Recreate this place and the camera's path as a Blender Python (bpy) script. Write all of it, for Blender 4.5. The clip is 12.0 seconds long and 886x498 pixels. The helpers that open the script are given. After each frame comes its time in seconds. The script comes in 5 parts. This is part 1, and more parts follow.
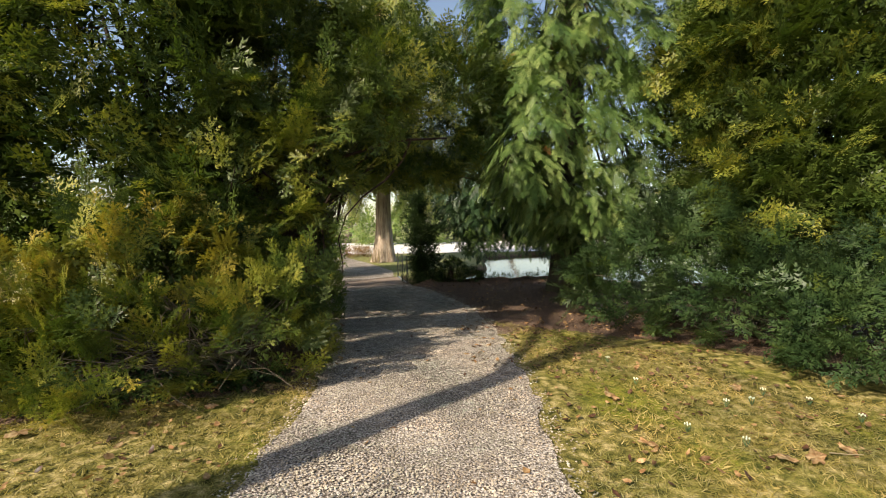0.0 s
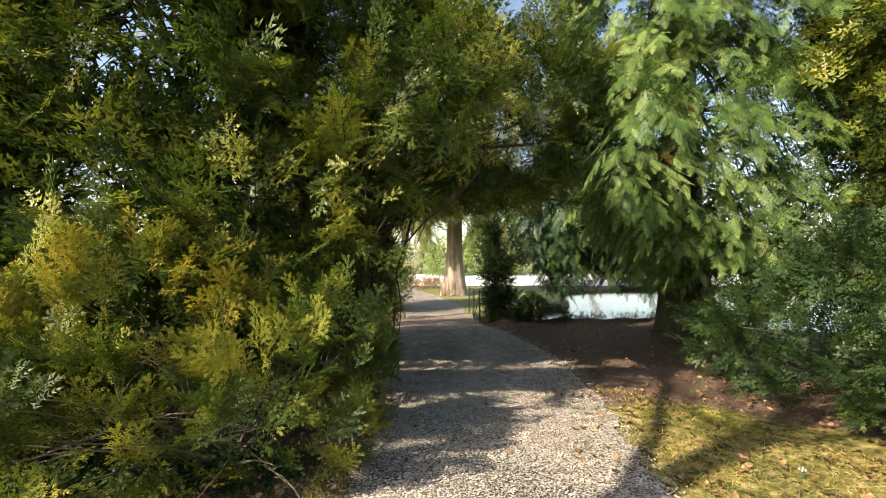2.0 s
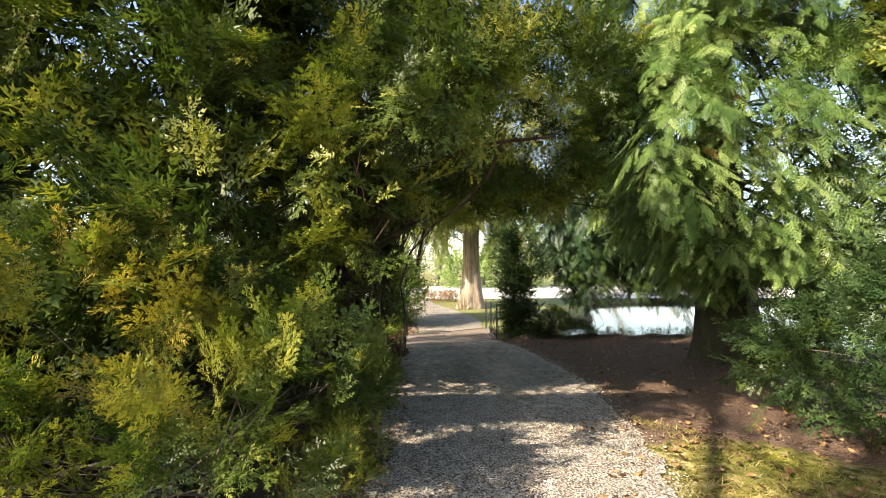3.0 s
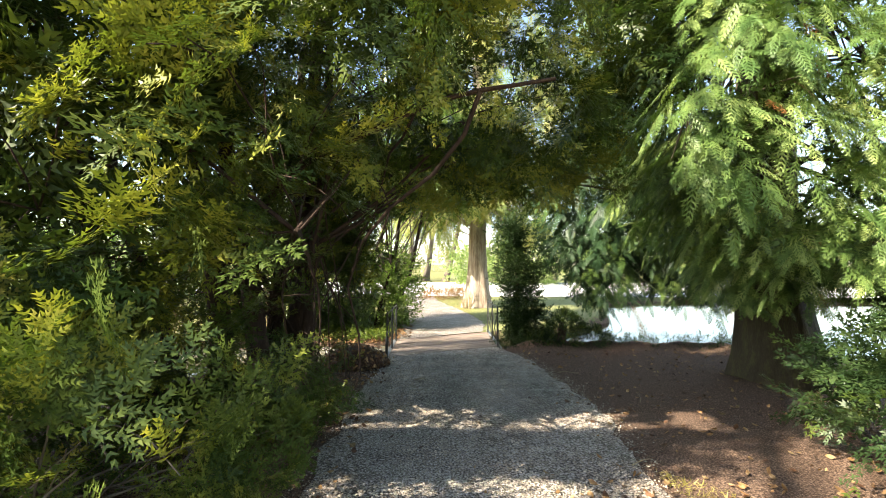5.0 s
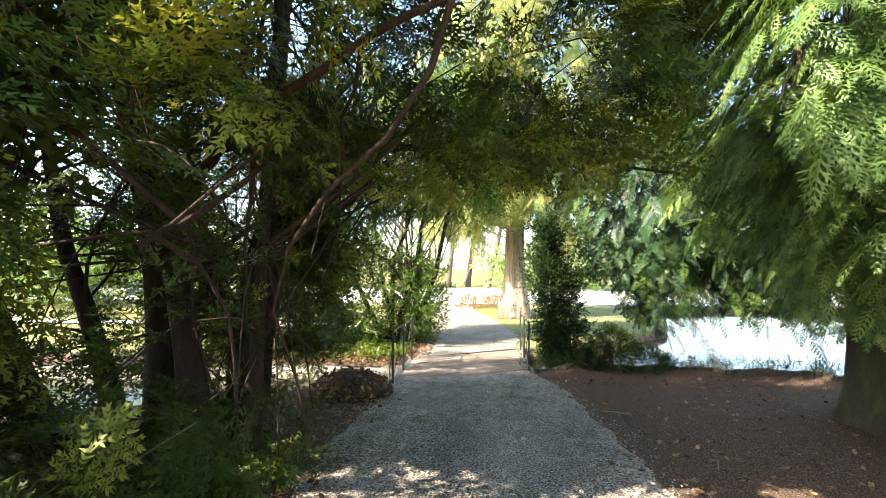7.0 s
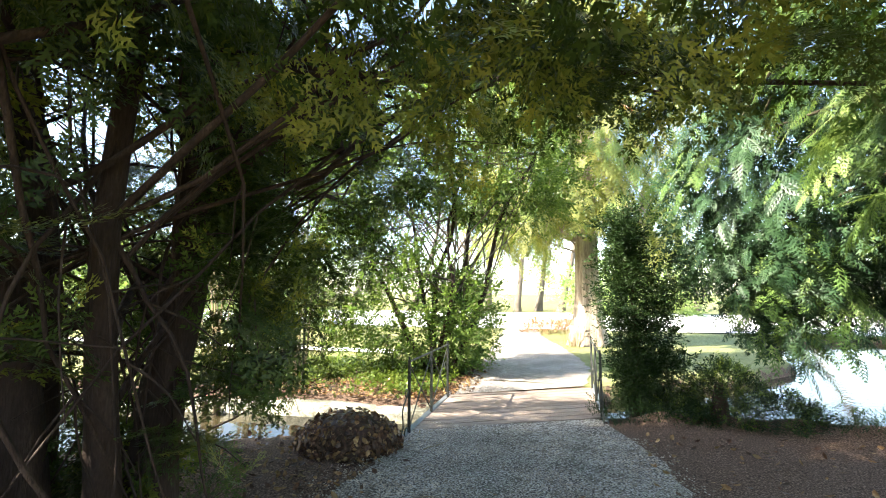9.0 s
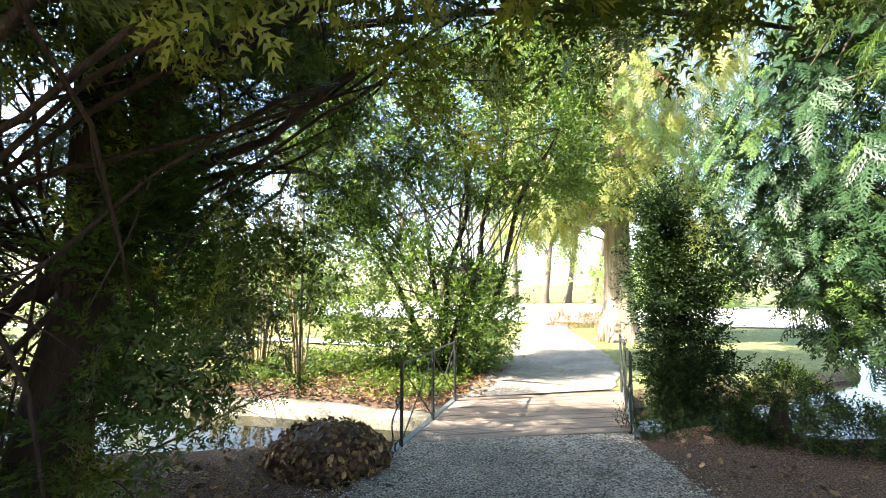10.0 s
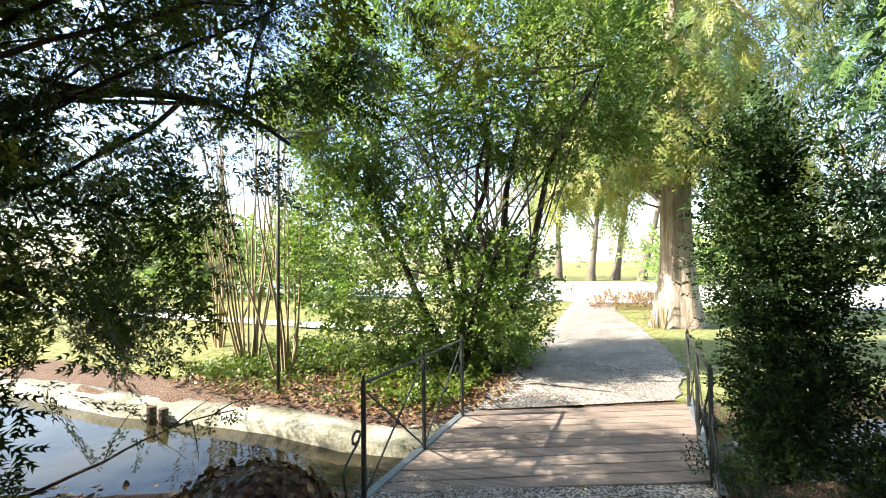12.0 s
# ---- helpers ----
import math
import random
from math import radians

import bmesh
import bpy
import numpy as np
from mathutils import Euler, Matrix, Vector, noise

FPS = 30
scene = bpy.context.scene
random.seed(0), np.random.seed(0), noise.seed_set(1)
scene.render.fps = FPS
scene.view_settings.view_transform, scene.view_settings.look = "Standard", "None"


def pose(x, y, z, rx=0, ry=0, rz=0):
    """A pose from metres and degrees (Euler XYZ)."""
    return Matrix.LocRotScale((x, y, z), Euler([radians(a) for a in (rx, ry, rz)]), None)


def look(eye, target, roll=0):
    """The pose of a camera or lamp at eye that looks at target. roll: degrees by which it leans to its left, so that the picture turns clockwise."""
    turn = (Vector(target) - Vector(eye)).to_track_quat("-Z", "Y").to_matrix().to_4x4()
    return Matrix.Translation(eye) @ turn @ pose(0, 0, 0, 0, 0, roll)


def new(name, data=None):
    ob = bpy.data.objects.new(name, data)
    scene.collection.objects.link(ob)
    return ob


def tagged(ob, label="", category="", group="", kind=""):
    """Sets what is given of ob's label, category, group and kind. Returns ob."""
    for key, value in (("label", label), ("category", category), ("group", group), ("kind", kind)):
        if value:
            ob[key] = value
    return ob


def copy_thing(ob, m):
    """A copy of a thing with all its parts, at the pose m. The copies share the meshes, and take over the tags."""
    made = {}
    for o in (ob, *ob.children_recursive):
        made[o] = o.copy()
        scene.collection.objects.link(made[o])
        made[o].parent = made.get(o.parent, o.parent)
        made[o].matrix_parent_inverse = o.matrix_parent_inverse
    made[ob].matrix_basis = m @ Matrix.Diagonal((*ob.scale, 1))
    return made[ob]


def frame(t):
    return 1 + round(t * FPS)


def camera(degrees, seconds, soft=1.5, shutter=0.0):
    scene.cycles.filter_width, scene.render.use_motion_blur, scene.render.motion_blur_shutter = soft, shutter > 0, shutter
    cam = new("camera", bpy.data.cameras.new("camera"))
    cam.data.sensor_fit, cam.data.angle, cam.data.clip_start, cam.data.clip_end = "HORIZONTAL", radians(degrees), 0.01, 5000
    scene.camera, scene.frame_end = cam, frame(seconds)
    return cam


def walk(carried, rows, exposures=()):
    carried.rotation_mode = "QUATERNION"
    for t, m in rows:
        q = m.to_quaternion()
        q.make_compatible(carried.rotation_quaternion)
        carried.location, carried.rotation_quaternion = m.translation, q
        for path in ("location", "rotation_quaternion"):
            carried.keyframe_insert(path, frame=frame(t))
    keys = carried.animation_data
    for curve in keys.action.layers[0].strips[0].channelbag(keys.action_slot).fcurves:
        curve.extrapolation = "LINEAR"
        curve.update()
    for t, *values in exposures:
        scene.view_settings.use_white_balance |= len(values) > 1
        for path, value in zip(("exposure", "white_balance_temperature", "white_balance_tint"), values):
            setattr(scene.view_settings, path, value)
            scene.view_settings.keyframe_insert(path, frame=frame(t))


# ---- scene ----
cam = camera(90.4, 12.0, 1.0)
PATH = [
    (0, (-0.122, 0.137, 1.724), (0.440, 2.302, 1.605), -0.2),
    (0.5, (-0.062, 0.560, 1.733), (0.374, 2.756, 1.669), -0.1),
    (1, (0.011, 0.934, 1.724), (0.352, 3.148, 1.698), 0.1),
    (1.5, (0.044, 1.325, 1.704), (0.317, 3.548, 1.711), 0.1),
    (2, (0.121, 1.695, 1.727), (0.325, 3.924, 1.764), 0.2),
    (2.5, (0.227, 2.022, 1.714), (0.383, 4.255, 1.796), 0.1),
    (3, (0.281, 2.379, 1.702), (0.392, 4.613, 1.801), 0),
    (5, (0.829, 3.693, 1.723), (0.858, 5.932, 1.798), 0.3),
    (5.5, (0.939, 4.023, 1.706), (0.925, 6.262, 1.784), 0.2),
    (6, (1.113, 4.332, 1.737), (1.011, 6.569, 1.811), 0.3),
    (6.5, (1.235, 4.642, 1.729), (1.110, 6.877, 1.811), 0.4),
    (7, (1.310, 5.037, 1.770), (1.104, 7.265, 1.868), 0.2),
    (9, (1.622, 6.828, 1.584), (1.051, 8.982, 1.808), 0.1),
    (9.5, (1.616, 7.225, 1.623), (0.955, 9.355, 1.830), 0.1),
    (10, (1.718, 7.662, 1.584), (1.006, 9.779, 1.763), 0.1),
    (10.5, (1.723, 8.073, 1.572), (0.972, 10.179, 1.711), -0.1),
    (11, (1.744, 8.473, 1.609), (0.922, 10.554, 1.714), -0.4),
    (11.5, (1.756, 8.849, 1.615), (0.889, 10.912, 1.709), -0.6),
    (12, (1.663, 9.208, 1.617), (0.743, 11.249, 1.682), -0.6),
]
EXPOSURE = [(0, 0.75, 7600, 12), (1.5, 1.12, 7600, 12), (3, 1.62, 7600, 12), (5, 2.15, 7300, 10), (7, 2.5, 7100, 10), (9, 2.8, 6800, 9), (10.5, 2.6, 6800, 8), (12, 2.15, 6700, 8)]
walk(cam, [(t, look(eye, target, roll)) for t, eye, target, roll in PATH], EXPOSURE)

# ---- light ----
SUN_AZ, SUN_EL = 241.0, 36.0
world = bpy.data.worlds.new("sky")
scene.world = world
world.use_nodes = True
wn = world.node_tree.nodes
sky = wn.new("ShaderNodeTexSky")
sky.sky_type, sky.sun_disc = "NISHITA", False
sky.sun_elevation, sky.sun_rotation = radians(SUN_EL), radians(SUN_AZ)
wn["Background"].inputs["Strength"].default_value = 0.125
world.node_tree.links.new(sky.outputs[0], wn["Background"].inputs[0])
sun_dir = Vector((math.sin(radians(SUN_AZ)) * math.cos(radians(SUN_EL)), math.cos(radians(SUN_AZ)) * math.cos(radians(SUN_EL)), math.sin(radians(SUN_EL))))
lamp = bpy.data.lights.new("sun", "SUN")
lamp.energy, lamp.angle, lamp.color = 4.8, radians(0.53), (1.0, 0.94, 0.84)
sun = new("sun", lamp)
sun.matrix_world = look(sun_dir * 40, (0, 0, 0))

# ---- materials ----


def material(name):
    m = bpy.data.materials.new(name)
    m.use_nodes = True
    nt = m.node_tree
    nt.nodes.clear()
    out = nt.nodes.new("ShaderNodeOutputMaterial")
    return m, nt, out


def node(nt, kind, **values):
    n = nt.nodes.new(kind)
    for key, value in values.items():
        n.inputs[key.replace("_", " ")].default_value = value
    return n


def ramp(nt, source, stops):
    r = nt.nodes.new("ShaderNodeValToRGB")
    while len(r.color_ramp.elements) < len(stops):
        r.color_ramp.elements.new(0.5)
    for e, (at, c) in zip(r.color_ramp.elements, stops):
        e.position, e.color = at, (*c, 1)
    nt.links.new(source, r.inputs[0])
    return r


def noise_at(nt, scale, detail=4.0, coords=None):
    n = node(nt, "ShaderNodeTexNoise", Scale=scale, Detail=detail)
    if coords is None:
        coords = nt.nodes.new("ShaderNodeNewGeometry").outputs["Position"]
    nt.links.new(coords, n.inputs["Vector"])
    return n


def mix(nt, fac, a, b, mode="MIX"):
    m = nt.nodes.new("ShaderNodeMix")
    m.data_type, m.blend_type = "RGBA", mode
    for socket, value in ((m.inputs[0], fac), (m.inputs[6], a), (m.inputs[7], b)):
        if isinstance(value, (int, float)):
            socket.default_value = value
        elif isinstance(value, tuple):
            socket.default_value = (*value, 1)
        else:
            nt.links.new(value, socket)
    return m.outputs[2]


def leaf_material(name, dark, mid, light, translucent=0.3, rough=0.4, clump=2.2):
    """Leaves: each leaf differs a little, and clumps differ in hue."""
    m, nt, out = material(name)
    geo = nt.nodes.new("ShaderNodeNewGeometry")
    spray = noise_at(nt, clump * 4.5, 2.0, geo.outputs["Position"])
    each = node(nt, "ShaderNodeMath")
    each.operation = "MULTIPLY_ADD"
    each.inputs[1].default_value = 0.35
    stretch = node(nt, "ShaderNodeMapRange", From_Min=0.3, From_Max=0.7, To_Min=0.0, To_Max=0.65)
    nt.links.new(spray.outputs["Fac"], stretch.inputs["Value"])
    nt.links.new(geo.outputs["Random Per Island"], each.inputs[0])
    nt.links.new(stretch.outputs[0], each.inputs[2])
    each = ramp(nt, each.outputs[0], [(0.0, dark), (0.5, mid), (1.0, light)])
    big = noise_at(nt, clump, 2.0, geo.outputs["Position"])
    shade = ramp(nt, big.outputs["Fac"], [(0.35, (0.62, 0.7, 0.62)), (0.65, (1.25, 1.15, 1.0))])
    colour = mix(nt, 1.0, each.outputs[0], shade.outputs[0], "MULTIPLY")
    p = node(nt, "ShaderNodeBsdfPrincipled", Roughness=rough)
    p.inputs["Specular IOR Level"].default_value = 0.25
    t = nt.nodes.new("ShaderNodeBsdfTranslucent")
    nt.links.new(colour, p.inputs["Base Color"])
    warm = mix(nt, 1.0, colour, (1.05, 1.14, 0.66), "MULTIPLY")
    nt.links.new(warm, t.inputs["Color"])
    both = nt.nodes.new("ShaderNodeMixShader")
    both.inputs[0].default_value = translucent
    nt.links.new(p.outputs[0], both.inputs[1])
    nt.links.new(t.outputs[0], both.inputs[2])
    nt.links.new(both.outputs[0], out.inputs["Surface"])
    return m


def rough_material(name, stops, scale, fine, bump, rough=0.85, stretch=(1, 1, 1), metallic=0.0, tint=None, weights=(0.55, 0.75, -0.15)):
    """A surface of two scales of variation with relief."""
    m, nt, out = material(name)
    tc = nt.nodes.new("ShaderNodeTexCoord")
    mp = nt.nodes.new("ShaderNodeMapping")
    mp.inputs["Scale"].default_value = stretch
    nt.links.new(tc.outputs["Object"], mp.inputs["Vector"])
    big, small = noise_at(nt, scale, 5.0, mp.outputs[0]), noise_at(nt, fine, 6.0, mp.outputs[0])
    add = node(nt, "ShaderNodeMath")
    add.operation = "MULTIPLY_ADD"
    nt.links.new(small.outputs["Fac"], add.inputs[0])
    add.inputs[1].default_value = weights[0]
    half = node(nt, "ShaderNodeMath")
    half.operation = "MULTIPLY_ADD"
    nt.links.new(big.outputs["Fac"], half.inputs[0])
    half.inputs[1].default_value, half.inputs[2].default_value = weights[1], weights[2]
    nt.links.new(half.outputs[0], add.inputs[2])
    r = ramp(nt, add.outputs[0], stops)
    colour = r.outputs[0]
    if tint:
        oi = nt.nodes.new("ShaderNodeObjectInfo")
        var = ramp(nt, oi.outputs["Random"], [(0.0, tint[0]), (1.0, tint[1])])
        colour = mix(nt, 1.0, colour, var.outputs[0], "MULTIPLY")
    p = node(nt, "ShaderNodeBsdfPrincipled", Roughness=rough, Metallic=metallic)
    p.inputs["Specular IOR Level"].default_value = 0.3
    nt.links.new(colour, p.inputs["Base Color"])
    b = node(nt, "ShaderNodeBump", Strength=bump, Distance=0.02)
    nt.links.new(add.outputs[0], b.inputs["Height"])
    nt.links.new(b.outputs[0], p.inputs["Normal"])
    nt.links.new(p.outputs[0], out.inputs["Surface"])
    return m


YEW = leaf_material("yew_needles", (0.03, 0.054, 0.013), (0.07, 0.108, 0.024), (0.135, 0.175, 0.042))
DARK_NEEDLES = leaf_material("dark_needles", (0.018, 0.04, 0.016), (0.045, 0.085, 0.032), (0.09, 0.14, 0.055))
YEW_TIP = leaf_material("yew_young_needles", (0.11, 0.145, 0.026), (0.20, 0.225, 0.042), (0.33, 0.315, 0.07))
GOLD = leaf_material("golden_needles", (0.17, 0.155, 0.03), (0.29, 0.25, 0.05), (0.43, 0.36, 0.085))
THUJA = leaf_material("thuja_scales", (0.06, 0.12, 0.034), (0.11, 0.185, 0.055), (0.18, 0.26, 0.085), 0.28)
THUJA_PALE = leaf_material("thuja_pale_scales", (0.15, 0.23, 0.08), (0.23, 0.32, 0.115), (0.32, 0.40, 0.165), 0.3)
# bluish scales of the far crown, the neighbours' shade darkened into the colour
THUJA_SHADED = leaf_material("thuja_shaded_blue_scales", (0.022, 0.052, 0.026), (0.038, 0.082, 0.04), (0.065, 0.115, 0.055), 0.18)
SHRUB = leaf_material("privet_leaf", (0.08, 0.135, 0.04), (0.15, 0.225, 0.065), (0.25, 0.33, 0.11), 0.45)
RED_SPRAY = leaf_material("redwood_spray", (0.20, 0.23, 0.08), (0.32, 0.34, 0.13), (0.47, 0.47, 0.22), 0.45)
# leafless woods, their colour lightened to paint in distance haze
HAZY_WOOD = leaf_material("hazy_winter_woods", (0.30, 0.28, 0.25), (0.40, 0.375, 0.34), (0.50, 0.475, 0.43), 0.3)
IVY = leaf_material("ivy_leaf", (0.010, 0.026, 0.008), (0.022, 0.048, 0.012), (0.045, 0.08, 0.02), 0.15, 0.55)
# lighter copy of the ivy leaf, sunlight put into its colour
IVY_LIT = leaf_material("sunlit_ivy_leaf", (0.06, 0.10, 0.02), (0.11, 0.16, 0.03), (0.18, 0.22, 0.05), 0.3, 0.45)
DEAD = leaf_material("dead_leaf", (0.12, 0.06, 0.03), (0.26, 0.15, 0.075), (0.48, 0.34, 0.21), 0.15, 0.7, 6.0)
DEAD_DARK = leaf_material("wet_dead_leaf", (0.035, 0.018, 0.012), (0.085, 0.042, 0.026), (0.22, 0.13, 0.085), 0.08, 0.45, 6.0)
BROWN_SPRAY = leaf_material("withered_scales", (0.12, 0.05, 0.02), (0.20, 0.09, 0.035), (0.30, 0.15, 0.06), 0.2)
BLADE = leaf_material("grass_blade", (0.11, 0.115, 0.028), (0.28, 0.235, 0.08), (0.54, 0.44, 0.24), 0.3, 0.6, 1.4)
WHITE_PETAL = leaf_material("white_petal", (0.75, 0.78, 0.74), (0.8, 0.82, 0.78), (0.85, 0.86, 0.83), 0.3)
SNOW_LEAF = leaf_material("snowdrop_leaf", (0.06, 0.13, 0.07), (0.09, 0.17, 0.09), (0.12, 0.2, 0.1), 0.2)
BARK = rough_material("yew_bark", [(0.2, (0.018, 0.011, 0.008)), (0.55, (0.055, 0.033, 0.024)), (0.85, (0.11, 0.072, 0.052))], 3.0, 26.0, 0.9, stretch=(4, 4, 0.7))
BARK_RED = rough_material("redwood_bark", [(0.25, (0.12, 0.085, 0.062)), (0.5, (0.33, 0.26, 0.20)), (0.8, (0.56, 0.50, 0.42))], 2.5, 14.0, 1.0, stretch=(6, 6, 0.4))
BARK_MOSSY = rough_material("mossy_bark", [(0.2, (0.03, 0.024, 0.015)), (0.5, (0.055, 0.046, 0.027)), (0.8, (0.09, 0.098, 0.032))], 2.2, 18.0, 1.0, stretch=(5, 5, 0.5))
TWIG = rough_material("pale_twig", [(0.2, (0.13, 0.10, 0.06)), (0.6, (0.30, 0.24, 0.14)), (0.9, (0.42, 0.36, 0.24))], 2.0, 20.0, 0.4)
TWIG_GREY = rough_material("grey_twig", [(0.2, (0.06, 0.05, 0.038)), (0.6, (0.14, 0.115, 0.085)), (0.9, (0.24, 0.21, 0.16))], 2.0, 20.0, 0.4)
GRAVEL = rough_material("gravel", [(0.32, (0.075, 0.062, 0.052)), (0.5, (0.30, 0.255, 0.215)), (0.68, (0.62, 0.57, 0.515))], 1.6, 55.0, 1.0, weights=(1.6, 0.3, -0.47))
STONE_BITS = leaf_material("gravel_stone", (0.085, 0.072, 0.06), (0.36, 0.312, 0.268), (0.71, 0.665, 0.61), 0.0, 0.85, 1.5)
# pale gravel whitened further, sun glare put into the base colour
SUNLIT_GRAVEL = rough_material("sunlit_pale_gravel", [(0.2, (0.60, 0.575, 0.53)), (0.6, (0.70, 0.68, 0.64)), (0.9, (0.80, 0.78, 0.74))], 0.3, 40.0, 0.3)
PLANK = rough_material("weathered_plank", [(0.2, (0.13, 0.10, 0.08)), (0.5, (0.265, 0.208, 0.172)), (0.85, (0.40, 0.34, 0.295))], 2.0, 18.0, 0.6, stretch=(1.2, 14, 14), tint=((0.8, 0.78, 0.76), (1.12, 1.1, 1.08)))
CONCRETE = rough_material("mossy_concrete", [(0.3, (0.08, 0.075, 0.045)), (0.5, (0.22, 0.21, 0.155)), (0.72, (0.42, 0.405, 0.35))], 2.5, 30.0, 0.6)
IRON = rough_material("painted_iron", [(0.25, (0.03, 0.035, 0.03)), (0.6, (0.07, 0.075, 0.065)), (0.88, (0.16, 0.10, 0.06))], 6.0, 60.0, 0.3, 0.5, metallic=0.4)
STEEL = rough_material("galvanised_steel", [(0.2, (0.17, 0.19, 0.21)), (0.6, (0.30, 0.33, 0.36)), (0.9, (0.45, 0.47, 0.49))], 4.0, 40.0, 0.2, 0.45, metallic=0.6)
WOOD_POST = rough_material("wet_wood", [(0.2, (0.04, 0.03, 0.02)), (0.6, (0.12, 0.09, 0.06)), (0.9, (0.22, 0.18, 0.12))], 3.0, 20.0, 0.7)


def ground_material():
    """Winter lawn, needle-covered soil and bare mud, laid out by the surface's own masks."""
    m, nt, out = material("ground")
    geo = nt.nodes.new("ShaderNodeNewGeometry")
    pos = geo.outputs["Position"]
    n1, n2, n3 = noise_at(nt, 0.9, 5.0, pos), noise_at(nt, 9.0, 5.0, pos), noise_at(nt, 70.0, 6.0, pos)
    grass = ramp(nt, n2.outputs["Fac"], [(0.34, (0.055, 0.058, 0.014)), (0.5, (0.19, 0.165, 0.045)), (0.66, (0.42, 0.34, 0.15))])
    moss = ramp(nt, n2.outputs["Fac"], [(0.34, (0.07, 0.085, 0.012)), (0.66, (0.24, 0.235, 0.035))])
    patch = ramp(nt, n1.outputs["Fac"], [(0.36, (0, 0, 0)), (0.5, (1, 1, 1))])
    lawn = mix(nt, patch.outputs[0], moss.outputs[0], grass.outputs[0])
    soil = ramp(nt, n3.outputs["Fac"], [(0.3, (0.052, 0.033, 0.023)), (0.5, (0.125, 0.08, 0.057)), (0.72, (0.27, 0.185, 0.13))])
    fresh = ramp(nt, n2.outputs["Fac"], [(0.3, (0.13, 0.155, 0.05)), (0.7, (0.29, 0.29, 0.13))])
    at = nt.nodes.new("ShaderNodeAttribute")
    at.attribute_name = "cover"
    sep = nt.nodes.new("ShaderNodeSeparateColor")
    nt.links.new(at.outputs["Color"], sep.inputs[0])
    edge = node(nt, "ShaderNodeMath")
    edge.operation = "MULTIPLY_ADD"
    nt.links.new(n2.outputs["Fac"], edge.inputs[0])
    edge.inputs[1].default_value = 1.1
    sub = node(nt, "ShaderNodeMath")
    sub.operation = "SUBTRACT"
    nt.links.new(sep.outputs[0], sub.inputs[0])
    sub.inputs[1].default_value = 0.55
    nt.links.new(sub.outputs[0], edge.inputs[2])
    soil_mask = ramp(nt, edge.outputs[0], [(0.4, (0, 0, 0)), (0.62, (1, 1, 1))])
    c = mix(nt, sep.outputs[1], lawn, fresh.outputs[0])
    c = mix(nt, soil_mask.outputs[0], c, soil.outputs[0])
    fine = ramp(nt, n3.outputs["Fac"], [(0.3, (0.6, 0.6, 0.6)), (0.7, (1.3, 1.3, 1.3))])
    c = mix(nt, 1.0, c, fine.outputs[0], "MULTIPLY")
    p = node(nt, "ShaderNodeBsdfPrincipled", Roughness=0.95)
    p.inputs["Specular IOR Level"].default_value = 0.15
    nt.links.new(c, p.inputs["Base Color"])
    b = node(nt, "ShaderNodeBump", Strength=0.8, Distance=0.02)
    nt.links.new(n3.outputs["Fac"], b.inputs["Height"])
    nt.links.new(b.outputs[0], p.inputs["Normal"])
    nt.links.new(p.outputs[0], out.inputs["Surface"])
    return m


def water_material():
    m, nt, out = material("pond_water")
    pos = nt.nodes.new("ShaderNodeNewGeometry").outputs["Position"]
    n1, n2 = noise_at(nt, 1.1, 3.0, pos), noise_at(nt, 7.0, 2.0, pos)
    p = node(nt, "ShaderNodeBsdfPrincipled", Roughness=0.03, IOR=1.33)
    mud = ramp(nt, n1.outputs["Fac"], [(0.35, (0.012, 0.012, 0.008)), (0.65, (0.04, 0.032, 0.016))])
    nt.links.new(mud.outputs[0], p.inputs["Base Color"])
    b = node(nt, "ShaderNodeBump", Strength=0.12, Distance=0.03)
    nt.links.new(n2.outputs["Fac"], b.inputs["Height"])
    nt.links.new(b.outputs[0], p.inputs["Normal"])
    nt.links.new(p.outputs[0], out.inputs["Surface"])
    return m


GROUND, WATER = ground_material(), water_material()

# ---- mesh tools ----
rng = np.random.default_rng(7)


def mesh_of(name, verts, faces, mats, index=None, smooth=False):
    """A mesh from arrays: verts (n, 3), faces (m, k)."""
    verts, faces = np.asarray(verts, np.float32), np.asarray(faces, np.int32)
    me = bpy.data.meshes.new(name)
    m, k = faces.shape
    me.vertices.add(len(verts))
    me.vertices.foreach_set("co", verts.ravel())
    me.loops.add(m * k)
    me.loops.foreach_set("vertex_index", faces.ravel())
    me.polygons.add(m)
    me.polygons.foreach_set("loop_start", np.arange(0, m * k, k, dtype=np.int32))
    for mat in mats if isinstance(mats, (list, tuple)) else [mats]:
        me.materials.append(mat)
    if index is not None:
        me.polygons.foreach_set("material_index", np.asarray(index, np.int32))
    if smooth:
        me.polygons.foreach_set("use_smooth", np.ones(m, bool))
    me.update(calc_edges=True)
    return me


def place(name, me, parent=None, label="", kind=""):
    ob = new(name, me)
    if parent is not None:
        ob.parent = parent
    return tagged(ob, label=label, kind=kind)


def part(name, bm, mat, parent=None, label="", smooth=False):
    """Links a bmesh as one mesh object under a thing."""
    me = bpy.data.meshes.new(name)
    bm.to_mesh(me)
    bm.free()
    me.materials.append(mat)
    if smooth:
        for f in me.polygons:
            f.use_smooth = True
    return place(name, me, parent, label)


def thing(name, at, label, category, group="", kind=""):
    ob = new(name)
    ob.location = at
    return tagged(ob, label, category, group, kind)


